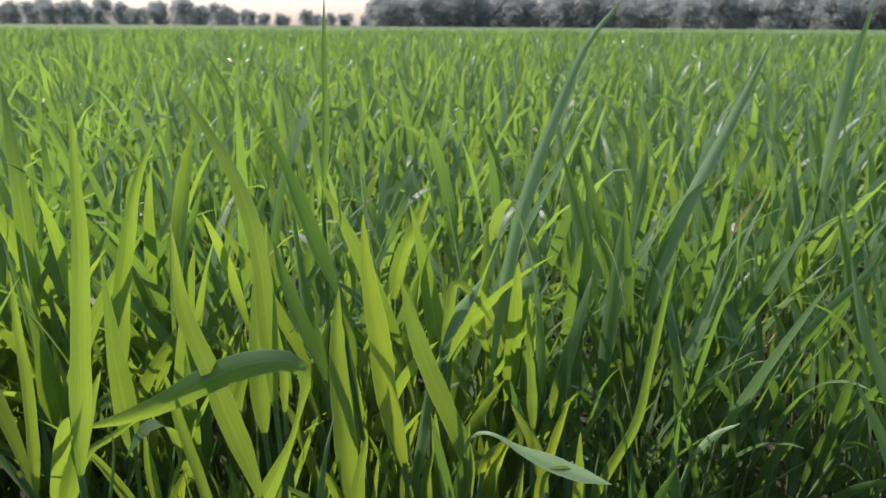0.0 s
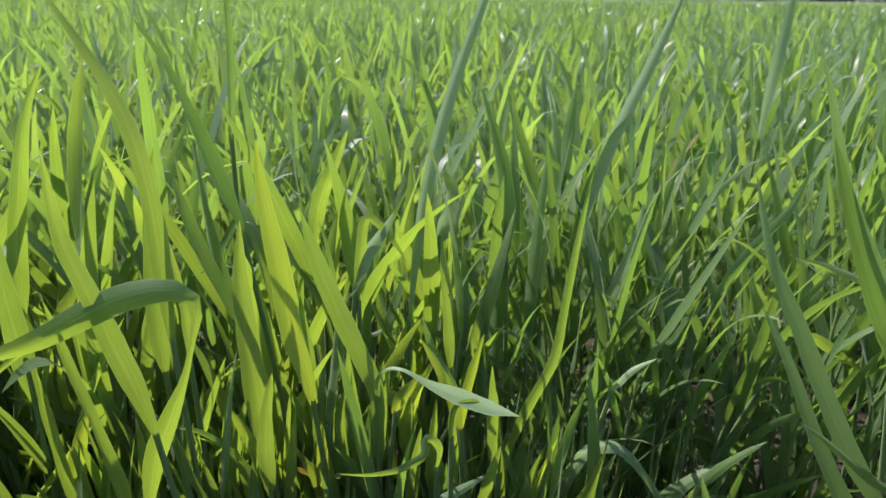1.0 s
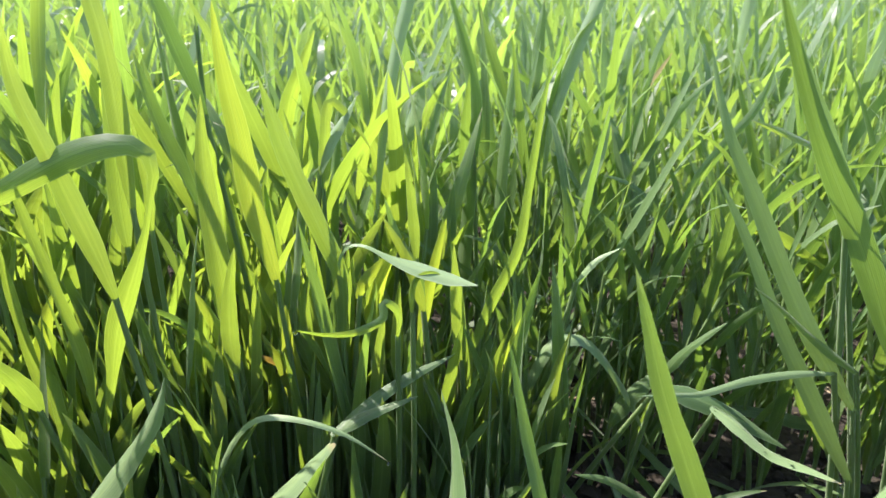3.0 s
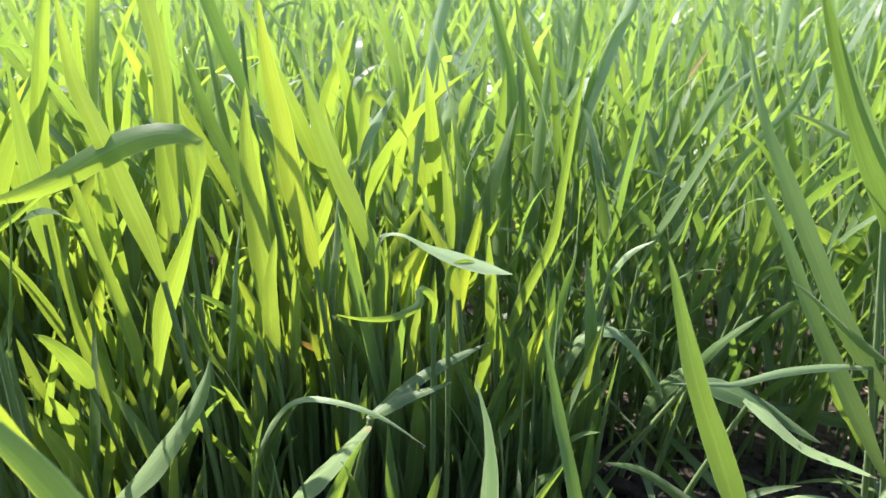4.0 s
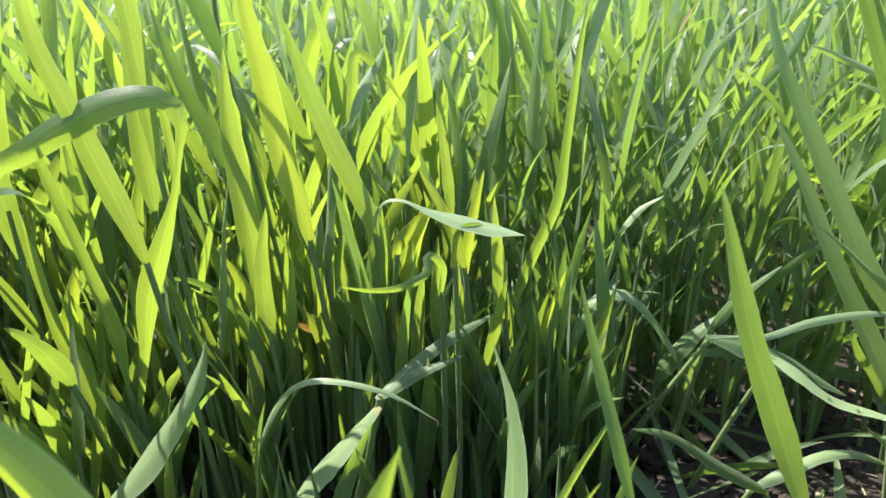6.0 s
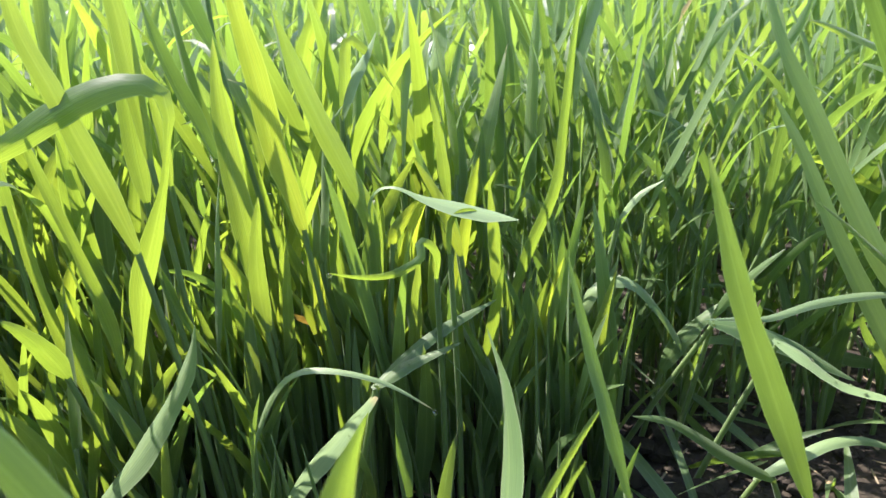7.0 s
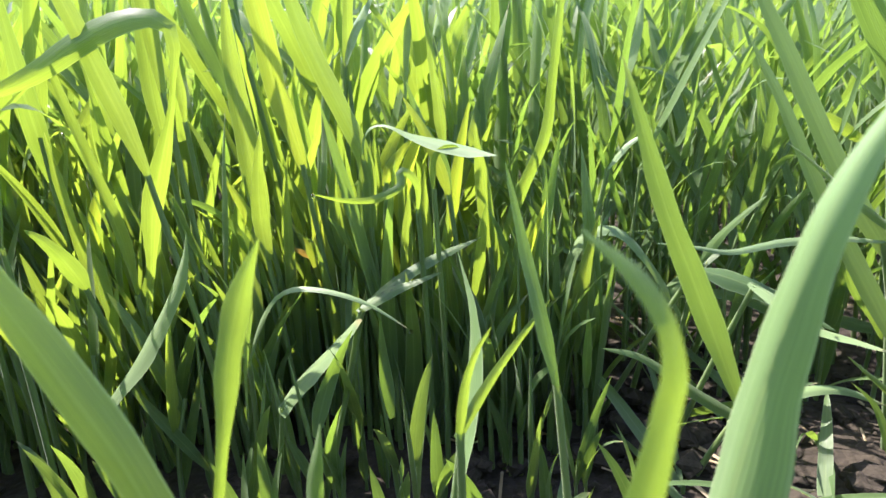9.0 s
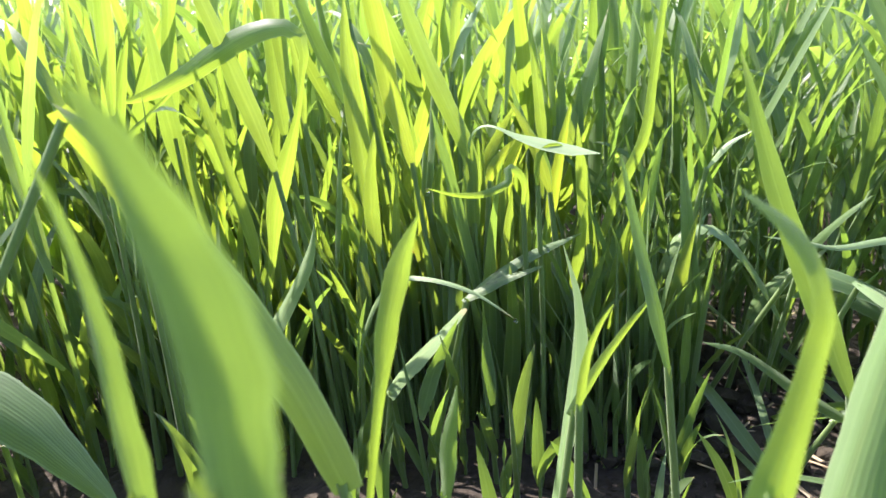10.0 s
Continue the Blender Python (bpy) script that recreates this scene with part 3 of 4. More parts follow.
hero_leaf([(0.117, 0.620, 0.268), (0.124, 0.622, 0.335), (0.142, 0.625, 0.393), (0.171, 0.628, 0.463), (0.199, 0.630, 0.537)], w=0.0110, turn=(-68.0, -20.0), material=LEAF_SUN_WAXY, label="tall thin wheat leaf standing above the crop")
hero_leaf([(0.415, 0.950, 0.338), (0.418, 0.950, 0.399), (0.427, 0.950, 0.479), (0.441, 0.950, 0.578)], w=0.0132, turn=(-68.0, -10.0), material=LEAF_SUN_WAXY, label="tall far wheat leaf standing above the crop")
hero_leaf([(-0.006, 0.580, 0.320), (-0.000, 0.578, 0.347), (0.003, 0.576, 0.365), (-0.001, 0.574, 0.381)], w=0.0183, turn=-50, material=LEAF_SUN_WAXY, dew=True, beads=7, label="bluish wheat leaf wet with dew")
hero_leaf([(0.306, 0.420, 0.189), (0.269, 0.402, 0.199), (0.227, 0.384, 0.204), (0.191, 0.366, 0.205), (0.166, 0.348, 0.215), (0.138, 0.330, 0.225)], w=0.0046, turn=40, material=LEAF_SUN_WAXY, label="strongly leaning wheat shoot with a narrow yellow-green leaf")
hero_leaf([(0.221, 0.420, 0.161), (0.236, 0.408, 0.154), (0.257, 0.395, 0.140), (0.279, 0.382, 0.136), (0.294, 0.370, 0.134)], w=0.0087, turn=-60, material=LEAF_SUN_WAXY, dew=True, beads=4, label="drooping bluish wheat leaf with a dewdrop on it")
hero_leaf([(0.226, 0.400, 0.059), (0.188, 0.393, 0.087), (0.147, 0.387, 0.120), (0.117, 0.380, 0.132)], w=0.0090, turn=40, label="low wheat leaf lying just over the soil")
hero_leaf([(0.210, 0.400, 0.060), (0.239, 0.405, 0.072), (0.265, 0.410, 0.081), (0.293, 0.415, 0.078), (0.327, 0.420, 0.062)], w=0.0075, turn=-40, material=LEAF_SUN_WAXY, label="thin wheat leaf lying along the soil")
hero_leaf([(0.116, 0.130, 0.155), (0.119, 0.131, 0.189), (0.124, 0.131, 0.228), (0.129, 0.132, 0.257), (0.134, 0.132, 0.283), (0.139, 0.133, 0.303), (0.146, 0.134, 0.321), (0.154, 0.134, 0.336), (0.164, 0.135, 0.359)], w=0.0128, turn=-50, material=LEAF_PALE, widths=(1.3, 1.4, 1.4, 1.15, 0.85, 0.62, 0.45, 0.28, 0.04), fold=-0.34, label="very broad pale green wheat leaf close by")
hero_leaf([(-0.103, 0.500, 0.175), (-0.105, 0.500, 0.223), (-0.112, 0.500, 0.260), (-0.106, 0.500, 0.316)], w=0.0104, turn=20, label="upright wheat shoot with a narrow yellow-green leaf")
hero_leaf([(-0.069, 0.550, 0.207), (-0.067, 0.550, 0.272), (-0.062, 0.550, 0.318), (-0.057, 0.550, 0.357)], w=0.0110, turn=-40, material=LEAF_SHADED, label="upright wheat shoot with a short bluish green leaf")
hero_leaf([(0.042, 0.600, 0.144), (0.045, 0.600, 0.212), (0.050, 0.600, 0.275), (0.052, 0.600, 0.334)], w=0.0143, turn=-40, material=LEAF_SHADED, label="upright wheat shoot with a long bluish green leaf")
hero_leaf([(0.012, 0.470, 0.214), (0.007, 0.470, 0.241), (-0.007, 0.470, 0.271), (-0.016, 0.470, 0.301)], w=0.0089, turn=20, material=LEAF_SHADED, label="leaning wheat shoot with a narrow yellow-green leaf")
hero_leaf([(0.002, 0.550, 0.179), (0.003, 0.550, 0.230), (0.002, 0.550, 0.279), (0.006, 0.550, 0.334)], w=0.0102, turn=20, label="upright wheat shoot with a narrow yellow-green leaf")
hero_leaf([(0.076, 0.600, 0.200), (0.078, 0.607, 0.272), (0.083, 0.613, 0.340), (0.090, 0.620, 0.400)], w=0.0120, turn=-40, material=LEAF_SHADED, label="upright wheat shoot with a long bluish green leaf")
hero_leaf([(0.176, 0.660, 0.162), (0.202, 0.664, 0.209), (0.228, 0.667, 0.248), (0.250, 0.671, 0.271)], w=0.0101, turn=-40, material=LEAF_SHADED, label="strongly leaning wheat shoot with a short bluish green leaf")
hero_leaf([(0.126, 0.600, 0.135), (0.146, 0.600, 0.158), (0.176, 0.600, 0.191), (0.202, 0.600, 0.221)], w=0.0112, turn=-40, material=LEAF_SHADED, label="strongly leaning wheat shoot with a short bluish green leaf")
hero_leaf([(-0.158, 0.500, 0.284), (-0.169, 0.500, 0.322), (-0.175, 0.500, 0.370), (-0.178, 0.500, 0.422)], w=0.0120, turn=-40, material=LEAF_SHADED, label="upright wheat shoot with a short bluish green leaf")
hero_leaf([(-0.175, 0.420, 0.302), (-0.176, 0.420, 0.352), (-0.177, 0.420, 0.395), (-0.182, 0.420, 0.435), (-0.193, 0.420, 0.467), (-0.209, 0.420, 0.496), (-0.223, 0.420, 0.520)], w=0.0118, turn=25, label="upright wheat shoot with a long yellow-green leaf")
hero_leaf([(-0.258, 0.330, 0.306), (-0.245, 0.330, 0.389), (-0.237, 0.330, 0.444), (-0.234, 0.330, 0.480), (-0.231, 0.330, 0.512)], w=0.0101, turn=25, label="upright wheat shoot with a narrow yellow-green leaf")
hero_leaf([(-0.332, 0.500, 0.249), (-0.318, 0.500, 0.329), (-0.305, 0.500, 0.389), (-0.291, 0.500, 0.437), (-0.273, 0.500, 0.471)], w=0.0137, turn=25, label="leaning wheat shoot with a long yellow-green leaf")
hero_leaf([(-0.339, 0.400, 0.238), (-0.331, 0.400, 0.316), (-0.329, 0.400, 0.364), (-0.327, 0.400, 0.404)], w=0.0087, turn=15, label="upright wheat shoot with a narrow yellow-green leaf")
hero_leaf([(-0.166, 0.550, 0.410), (-0.161, 0.550, 0.473), (-0.160, 0.550, 0.524), (-0.158, 0.550, 0.568)], w=0.0060, turn=0, material=LEAF_SHADED, label="upright wheat shoot with a narrow bluish green leaf")
hero_leaf([(-0.116, 0.500, 0.134), (-0.107, 0.500, 0.175), (-0.098, 0.500, 0.223), (-0.095, 0.500, 0.255)], w=0.0116, turn=-50, material=LEAF_SUN_WAXY, label="upright wheat shoot with a short bluish green leaf")
hero_leaf([(0.054, 0.600, 0.302), (0.049, 0.600, 0.366), (0.039, 0.600, 0.408), (0.027, 0.600, 0.447)], w=0.0124, turn=-50, material=LEAF_SHADED, label="upright wheat shoot with a short bluish green leaf")
hero_leaf([(-0.178, 0.450, 0.277), (-0.177, 0.450, 0.307), (-0.179, 0.450, 0.336), (-0.182, 0.450, 0.362)], w=0.0061, turn=25, label="upright wheat shoot with a narrow yellow-green leaf")
hero_leaf([(-0.102, 0.500, 0.202), (-0.104, 0.500, 0.238), (-0.106, 0.500, 0.267), (-0.110, 0.500, 0.304)], w=0.0092, turn=25, label="upright wheat shoot with a narrow yellow-green leaf")
hero_leaf([(-0.084, 0.460, 0.220), (-0.080, 0.460, 0.262), (-0.076, 0.460, 0.293), (-0.069, 0.460, 0.314), (-0.058, 0.460, 0.327)], w=0.0059, turn=-45, material=LEAF_SHADED, label="upright wheat shoot with a narrow bluish green leaf")
hero_leaf([(-0.055, 0.450, 0.187), (-0.052, 0.450, 0.211), (-0.049, 0.450, 0.234), (-0.045, 0.450, 0.259)], w=0.0111, turn=20, material=LEAF_SHADED, label="upright wheat shoot with a short yellow-green leaf")
hero_leaf([(-0.097, 0.460, 0.161), (-0.095, 0.460, 0.181), (-0.093, 0.460, 0.196), (-0.091, 0.460, 0.213)], w=0.0081, turn=20, label="upright wheat shoot with a narrow yellow-green leaf")
hero_leaf([(0.006, 0.420, 0.230), (0.007, 0.420, 0.252), (0.013, 0.420, 0.261), (0.023, 0.420, 0.262), (0.028, 0.420, 0.254)], w=0.0043, turn=35, label="strongly leaning wheat shoot with a narrow yellow-green leaf")
hero_leaf([(0.032, 0.550, 0.183), (0.032, 0.550, 0.221), (0.033, 0.550, 0.257), (0.035, 0.550, 0.292)], w=0.0128, turn=-10, material=LEAF_SHADED, label="upright wheat shoot with a short bluish green leaf")
hero_leaf([(0.141, 0.600, 0.221), (0.153, 0.600, 0.270), (0.166, 0.600, 0.312), (0.171, 0.600, 0.350)], w=0.0118, turn=-48, material=LEAF_SUN_WAXY, label="upright wheat shoot with a short bluish green leaf")
hero_leaf([(0.116, 0.700, 0.339), (0.117, 0.700, 0.378), (0.119, 0.700, 0.405), (0.122, 0.700, 0.437)], w=0.0112, turn=-48, material=LEAF_SHADED, label="upright wheat shoot with a short bluish green leaf")
hero_leaf([(0.250, 0.790, 0.321), (0.256, 0.790, 0.340), (0.268, 0.790, 0.360), (0.280, 0.790, 0.380)], w=0.0068, turn=20, material=STRAW, label="dry straw-coloured wheat leaf tip in the crop")
hero_leaf([(0.096, 0.700, 0.286), (0.089, 0.700, 0.327), (0.077, 0.700, 0.370), (0.065, 0.700, 0.405), (0.057, 0.700, 0.437)], w=0.0115, turn=-40, material=LEAF_SHADED, label="leaning wheat shoot with a short bluish green leaf")
hero_leaf([(0.294, 0.440, 0.335), (0.264, 0.433, 0.349), (0.239, 0.427, 0.359), (0.216, 0.420, 0.367)], w=0.0071, turn=20, label="strongly leaning wheat shoot with a narrow yellow-green leaf")
hero_leaf([(0.322, 0.420, 0.188), (0.281, 0.413, 0.219), (0.251, 0.407, 0.245), (0.226, 0.400, 0.264)], w=0.0069, turn=40, label="strongly leaning wheat shoot with a narrow yellow-green leaf")
hero_leaf([(-0.276, 0.360, 0.213), (-0.265, 0.360, 0.261), (-0.256, 0.360, 0.299), (-0.254, 0.360, 0.322)], w=0.0045, turn=-30, material=LEAF_SHADED, label="upright wheat shoot with a narrow bluish green leaf")
hero_leaf([(-0.293, 0.360, 0.178), (-0.286, 0.360, 0.221), (-0.282, 0.360, 0.253), (-0.278, 0.360, 0.285)], w=0.0055, turn=-40, material=LEAF_SHADED, label="upright wheat shoot with a narrow bluish green leaf")
hero_leaf([(-0.297, 0.360, 0.245), (-0.281, 0.360, 0.291), (-0.268, 0.360, 0.327), (-0.255, 0.360, 0.358)], w=0.0110, turn=25, label="leaning wheat shoot with a short yellow-green leaf")
hero_leaf([(-0.297, 0.380, 0.260), (-0.284, 0.380, 0.288), (-0.268, 0.380, 0.300), (-0.249, 0.380, 0.314), (-0.229, 0.380, 0.328)], w=0.0046, turn=20, label="strongly leaning wheat shoot with a narrow yellow-green leaf")
hero_leaf([(-0.118, 0.600, 0.306), (-0.109, 0.600, 0.347), (-0.096, 0.600, 0.379), (-0.083, 0.600, 0.410)], w=0.0142, turn=25, label="leaning wheat shoot with a short yellow-green leaf")
hero_leaf([(-0.065, 0.500, 0.295), (-0.062, 0.500, 0.335), (-0.058, 0.500, 0.363), (-0.049, 0.500, 0.359), (-0.037, 0.500, 0.344), (-0.027, 0.500, 0.328)], w=0.0087, turn=20, label="strongly leaning wheat shoot with a narrow yellow-green leaf")
hero_leaf([(-0.068, 0.500, 0.309), (-0.062, 0.500, 0.330), (-0.050, 0.500, 0.348), (-0.037, 0.500, 0.369)], w=0.0112, turn=-48, material=LEAF_SUN_WAXY, label="leaning wheat shoot with a short bluish green leaf")
hero_leaf([(0.006, 0.500, 0.239), (0.004, 0.500, 0.272), (0.001, 0.500, 0.309), (-0.003, 0.500, 0.346)], w=0.0089, turn=20, label="upright wheat shoot with a narrow yellow-green leaf")
hero_leaf([(0.131, 0.500, 0.221), (0.143, 0.500, 0.237), (0.153, 0.500, 0.246), (0.166, 0.500, 0.253)], w=0.0042, turn=-48, material=LEAF_SUN_WAXY, label="strongly leaning wheat shoot with a narrow bluish green leaf")
hero_leaf([(0.198, 0.470, 0.152), (0.210, 0.463, 0.178), (0.222, 0.457, 0.196), (0.237, 0.450, 0.214)], w=0.0057, turn=-48, material=LEAF_SHADED, label="strongly leaning wheat shoot with a narrow bluish green leaf")
hero_leaf([(0.226, 0.600, 0.216), (0.238, 0.607, 0.236), (0.256, 0.613, 0.259), (0.270, 0.620, 0.282)], w=0.0069, turn=-48, material=LEAF_SHADED, label="strongly leaning wheat shoot with a narrow bluish green leaf")
hero_leaf([(0.171, 0.500, 0.089), (0.183, 0.500, 0.113), (0.204, 0.500, 0.138), (0.229, 0.500, 0.157)], w=0.0107, turn=-48, material=LEAF_SHADED, label="strongly leaning wheat shoot with a short bluish green leaf")
hero_leaf([(0.301, 0.520, 0.080), (0.260, 0.513, 0.103), (0.223, 0.507, 0.114), (0.192, 0.500, 0.113)], w=0.0118, turn=40, label="strongly leaning wheat shoot with a short yellow-green leaf")
hero_leaf([(0.300, 0.550, 0.076), (0.332, 0.550, 0.071), (0.371, 0.550, 0.060), (0.408, 0.550, 0.051)], w=0.0120, turn=-48, material=LEAF_SHADED, label="drooping wheat shoot with a short bluish green leaf")
hero_leaf([(0.242, 0.600, 0.254), (0.258, 0.600, 0.286), (0.278, 0.600, 0.318), (0.300, 0.600, 0.350), (0.310, 0.600, 0.386)], w=0.0103, turn=-5, material=LEAF_SHADED, label="leaning wheat shoot with a short bluish green leaf")
hero_leaf([(0.289, 0.550, 0.249), (0.313, 0.550, 0.246), (0.339, 0.550, 0.229), (0.369, 0.550, 0.210)], w=0.0085, turn=40, label="drooping wheat shoot with a short yellow-green leaf")
hero_leaf([(-0.087, 0.460, 0.213), (-0.081, 0.460, 0.256), (-0.074, 0.460, 0.293), (-0.065, 0.460, 0.324)], w=0.0102, turn=-48, material=LEAF_SHADED, label="upright wheat shoot with a narrow bluish green leaf")
hero_leaf([(-0.056, 0.480, 0.154), (-0.053, 0.480, 0.193), (-0.049, 0.480, 0.221), (-0.043, 0.480, 0.245)], w=0.0094, turn=20, material=LEAF_SHADED, label="upright wheat shoot with a narrow yellow-green leaf")
hero_leaf([(-0.085, 0.480, 0.144), (-0.081, 0.480, 0.184), (-0.077, 0.480, 0.208), (-0.072, 0.480, 0.233)], w=0.0087, turn=20, label="upright wheat shoot with a narrow yellow-green leaf")
hero_leaf([(-0.089, 0.470, 0.130), (-0.090, 0.470, 0.170), (-0.091, 0.470, 0.199), (-0.087, 0.470, 0.226)], w=0.0094, turn=25, label="upright wheat shoot with a narrow yellow-green leaf")
hero_leaf([(-0.290, 0.170, 0.219), (-0.249, 0.170, 0.205), (-0.223, 0.170, 0.189), (-0.204, 0.170, 0.168), (-0.182, 0.170, 0.140)], w=0.0267, turn=-30, material=LEAF_SHADED, label="drooping wheat shoot with a broad bluish green leaf")
hero_leaf([(0.321, 0.345, 0.029), (0.317, 0.350, 0.069), (0.317, 0.355, 0.096), (0.317, 0.360, 0.121)], w=0.0128, turn=-40, material=LEAF_SHADED, label="upright wheat shoot with a short bluish green leaf")
hero_leaf([(0.373, 0.390, 0.035), (0.341, 0.393, 0.063), (0.310, 0.397, 0.091), (0.283, 0.400, 0.115)], w=0.0070, turn=20, beads=3, label="strongly leaning wheat shoot with a narrow yellow-green leaf")
hero_leaf([(0.309, 0.345, 0.024), (0.303, 0.349, 0.049), (0.292, 0.352, 0.081), (0.282, 0.356, 0.105), (0.268, 0.360, 0.119)], w=0.0061, turn=-30, material=LEAF_SHADED, label="leaning wheat shoot with a narrow bluish green leaf")
hero_leaf([(0.111, 0.420, 0.074), (0.111, 0.413, 0.103), (0.111, 0.407, 0.130), (0.110, 0.400, 0.152)], w=0.0062, turn=-40, material=LEAF_SHADED, label="upright wheat shoot with a narrow bluish green leaf")
hero_leaf([(0.352, 0.470, 0.077), (0.330, 0.465, 0.111), (0.311, 0.460, 0.134), (0.299, 0.455, 0.158), (0.310, 0.450, 0.158)], w=0.0069, turn=-30, material=LEAF_SHADED, label="leaning wheat shoot with a narrow bluish green leaf")
hero_leaf([(-0.123, 0.430, 0.175), (-0.124, 0.430, 0.211), (-0.121, 0.430, 0.244), (-0.115, 0.430, 0.276)], w=0.0122, turn=24, label="upright wheat shoot with a short yellow-green leaf")



def lit_shoots():
    """Short upright leaves between the tall ones, their faces turned to the sun."""
    rng = np.random.default_rng(83)
    for i in range(34):
        x, y = rng.uniform(-0.15, 0.07), rng.uniform(0.452, 0.5)
        low, high = rng.uniform(0.06, 0.19), rng.uniform(0.07, 0.12)
        lean, nod = rng.normal(-0.05, 0.16), rng.normal(0, 0.12)
        points = [(x + lean * high * s + nod * high * s * s, y - 0.01 * s, low + high * s) for s in (0.0, 0.35, 0.7, 1.0)]
        hero_leaf(points, w=rng.uniform(0.009, 0.0125), turn=rng.uniform(20, 48), base=rng.uniform(0.15, 0.4),
                  material=LEAF_YELLOW if i % 5 == 0 else LEAF, label="upright wheat shoot with a short yellow-green leaf")


lit_shoots()


# ---- the wheat round and behind them ----
def shoot_leaves(rng, n, low=0.12, high=0.26):
    """Random leaves for one shoot: foot height, length, azimuth, rise angle, bend, width."""
    rows = []
    az = rng.uniform(0, 2 * np.pi)
    for i in range(n):
        f = i / max(1, n - 1)
        az += np.pi + rng.normal(0, 0.5)
        rows.append((low + (high - low) * f * rng.uniform(0.85, 1.1), rng.uniform(0.13, 0.2) * (0.9 + 0.25 * (1 - abs(f - 0.6))), az,
                     np.radians(rng.uniform(64, 89) - 14 * (1 - f)), rng.gamma(1.4, 0.28) + 1.0 * (rng.random() < 0.14),
                     rng.uniform(0.012, 0.018)))
    return np.array(rows)


def leaf_arrays(rng, foot, length, az, rise, bend, width, k, across, fold=0.12):
    """Many leaves at once from arrays; they rise at an angle and bend over towards the tip."""
    n = len(length)
    s = np.linspace(0, 1, k)
    theta = rise[:, None] - bend[:, None] * s[None] ** 2.2
    step = length[:, None] / (k - 1)
    out = np.cumsum(np.c_[np.zeros(n), np.cos(theta[:, :-1]) * step], axis=1)
    up = np.cumsum(np.c_[np.zeros(n), np.sin(theta[:, :-1]) * step], axis=1)
    sway = (rng.normal(0, 0.12, n)[:, None] * s[None] ** 2) * length[:, None]
    d = np.stack([np.cos(az), np.sin(az)], -1)
    e = np.stack([-np.sin(az), np.cos(az)], -1)
    c = np.zeros((n, k, 3))
    c[:, :, :2] = foot[:, None, :2] + d[:, None] * out[:, :, None] + e[:, None] * sway[:, :, None]
    c[:, :, 2] = foot[:, None, 2] + up
    roll = rng.normal(0, 0.5, n)[:, None] + rng.normal(0, 1.1, n)[:, None] * s[None]
    nrm = np.stack([-np.sin(theta) * d[:, 0:1], -np.sin(theta) * d[:, 1:2], np.cos(theta)], -1)
    side = np.stack([np.broadcast_to(e[:, 0:1], theta.shape), np.broadcast_to(e[:, 1:2], theta.shape), np.zeros(theta.shape)], -1)
    nrm = nrm * np.cos(roll)[..., None] + side * np.sin(roll)[..., None]
    return ribbon(c, nrm, width[:, None] * taper(k, 0.3, 2.2)[None], fold, across)


def wheat_plant(seed, short=False, leaf=LEAF, slim=1.0):
    rng = np.random.default_rng(seed)
    thing = new("wheat_plant")
    tagged(thing, "green wheat shoot with several upright leaves", "wheat plant", "wheat plants")
    top = rng.uniform(0.09, 0.14) if short else rng.uniform(0.2, 0.27)
    lean = rng.normal(0, 0.02, 2)
    line = spline([(0, 0, -0.01), (lean[0] * 0.3, lean[1] * 0.3, top * 0.5), (lean[0], lean[1], top)], 9)
    v, f, uv = tube(line, np.linspace(0.0026, 0.0016, 9))
    part("stem", mesh_from("stem", v, f, STEM, uv), thing)
    for h, length, az, rise, bend, width in shoot_leaves(rng, int(rng.integers(4, 6)) + (slim < 1), 0.02 if short else 0.07, top):
        if short:
            length, rise, bend = length * 0.72, max(rise, radians(72)), bend * 0.5
        foot = line[int(np.clip(h / top * 8, 0, 8))]
        one = lambda a: np.array([a])
        v, f, uv = leaf_arrays(rng, foot[None], one(length), one(az), one(rise), one(bend), one(width * slim), 12, 3)
        part("leaf", mesh_from("leaf", v, f, leaf, uv), thing)
    return thing


def keep_clear(x, y):
    """Open ground round the path and the bare patch beside the tuft."""
    path = (x > -0.25 - 0.3 * np.maximum(y, 0.0)) & (x < 0.42) & (y > -0.35) & (y < np.where(x < 0.13, 0.42, 0.52))
    bare = (x > 0.13) & (x < 0.46) & (y > 0.25) & (y < 0.54)
    return path | bare


# small gaps in the stand
GAPS = ((-0.101, 0.473, 0.006), (-0.101, 0.445, 0.006), (0.194, 0.559, 0.006), (0.182, 0.545, 0.006), (0.251, 0.579, 0.006), (-0.167, 0.397, 0.008), (0.03, 0.45, 0.012), (-0.14, 0.4, 0.012), (-0.04, 0.44, 0.015), (-0.07, 0.45, 0.015), (-0.13, 0.44, 0.012), (-0.15, 0.46, 0.012), (0.13, 0.52, 0.015), (0.06, 0.54, 0.012), (0.22, 0.61, 0.012))


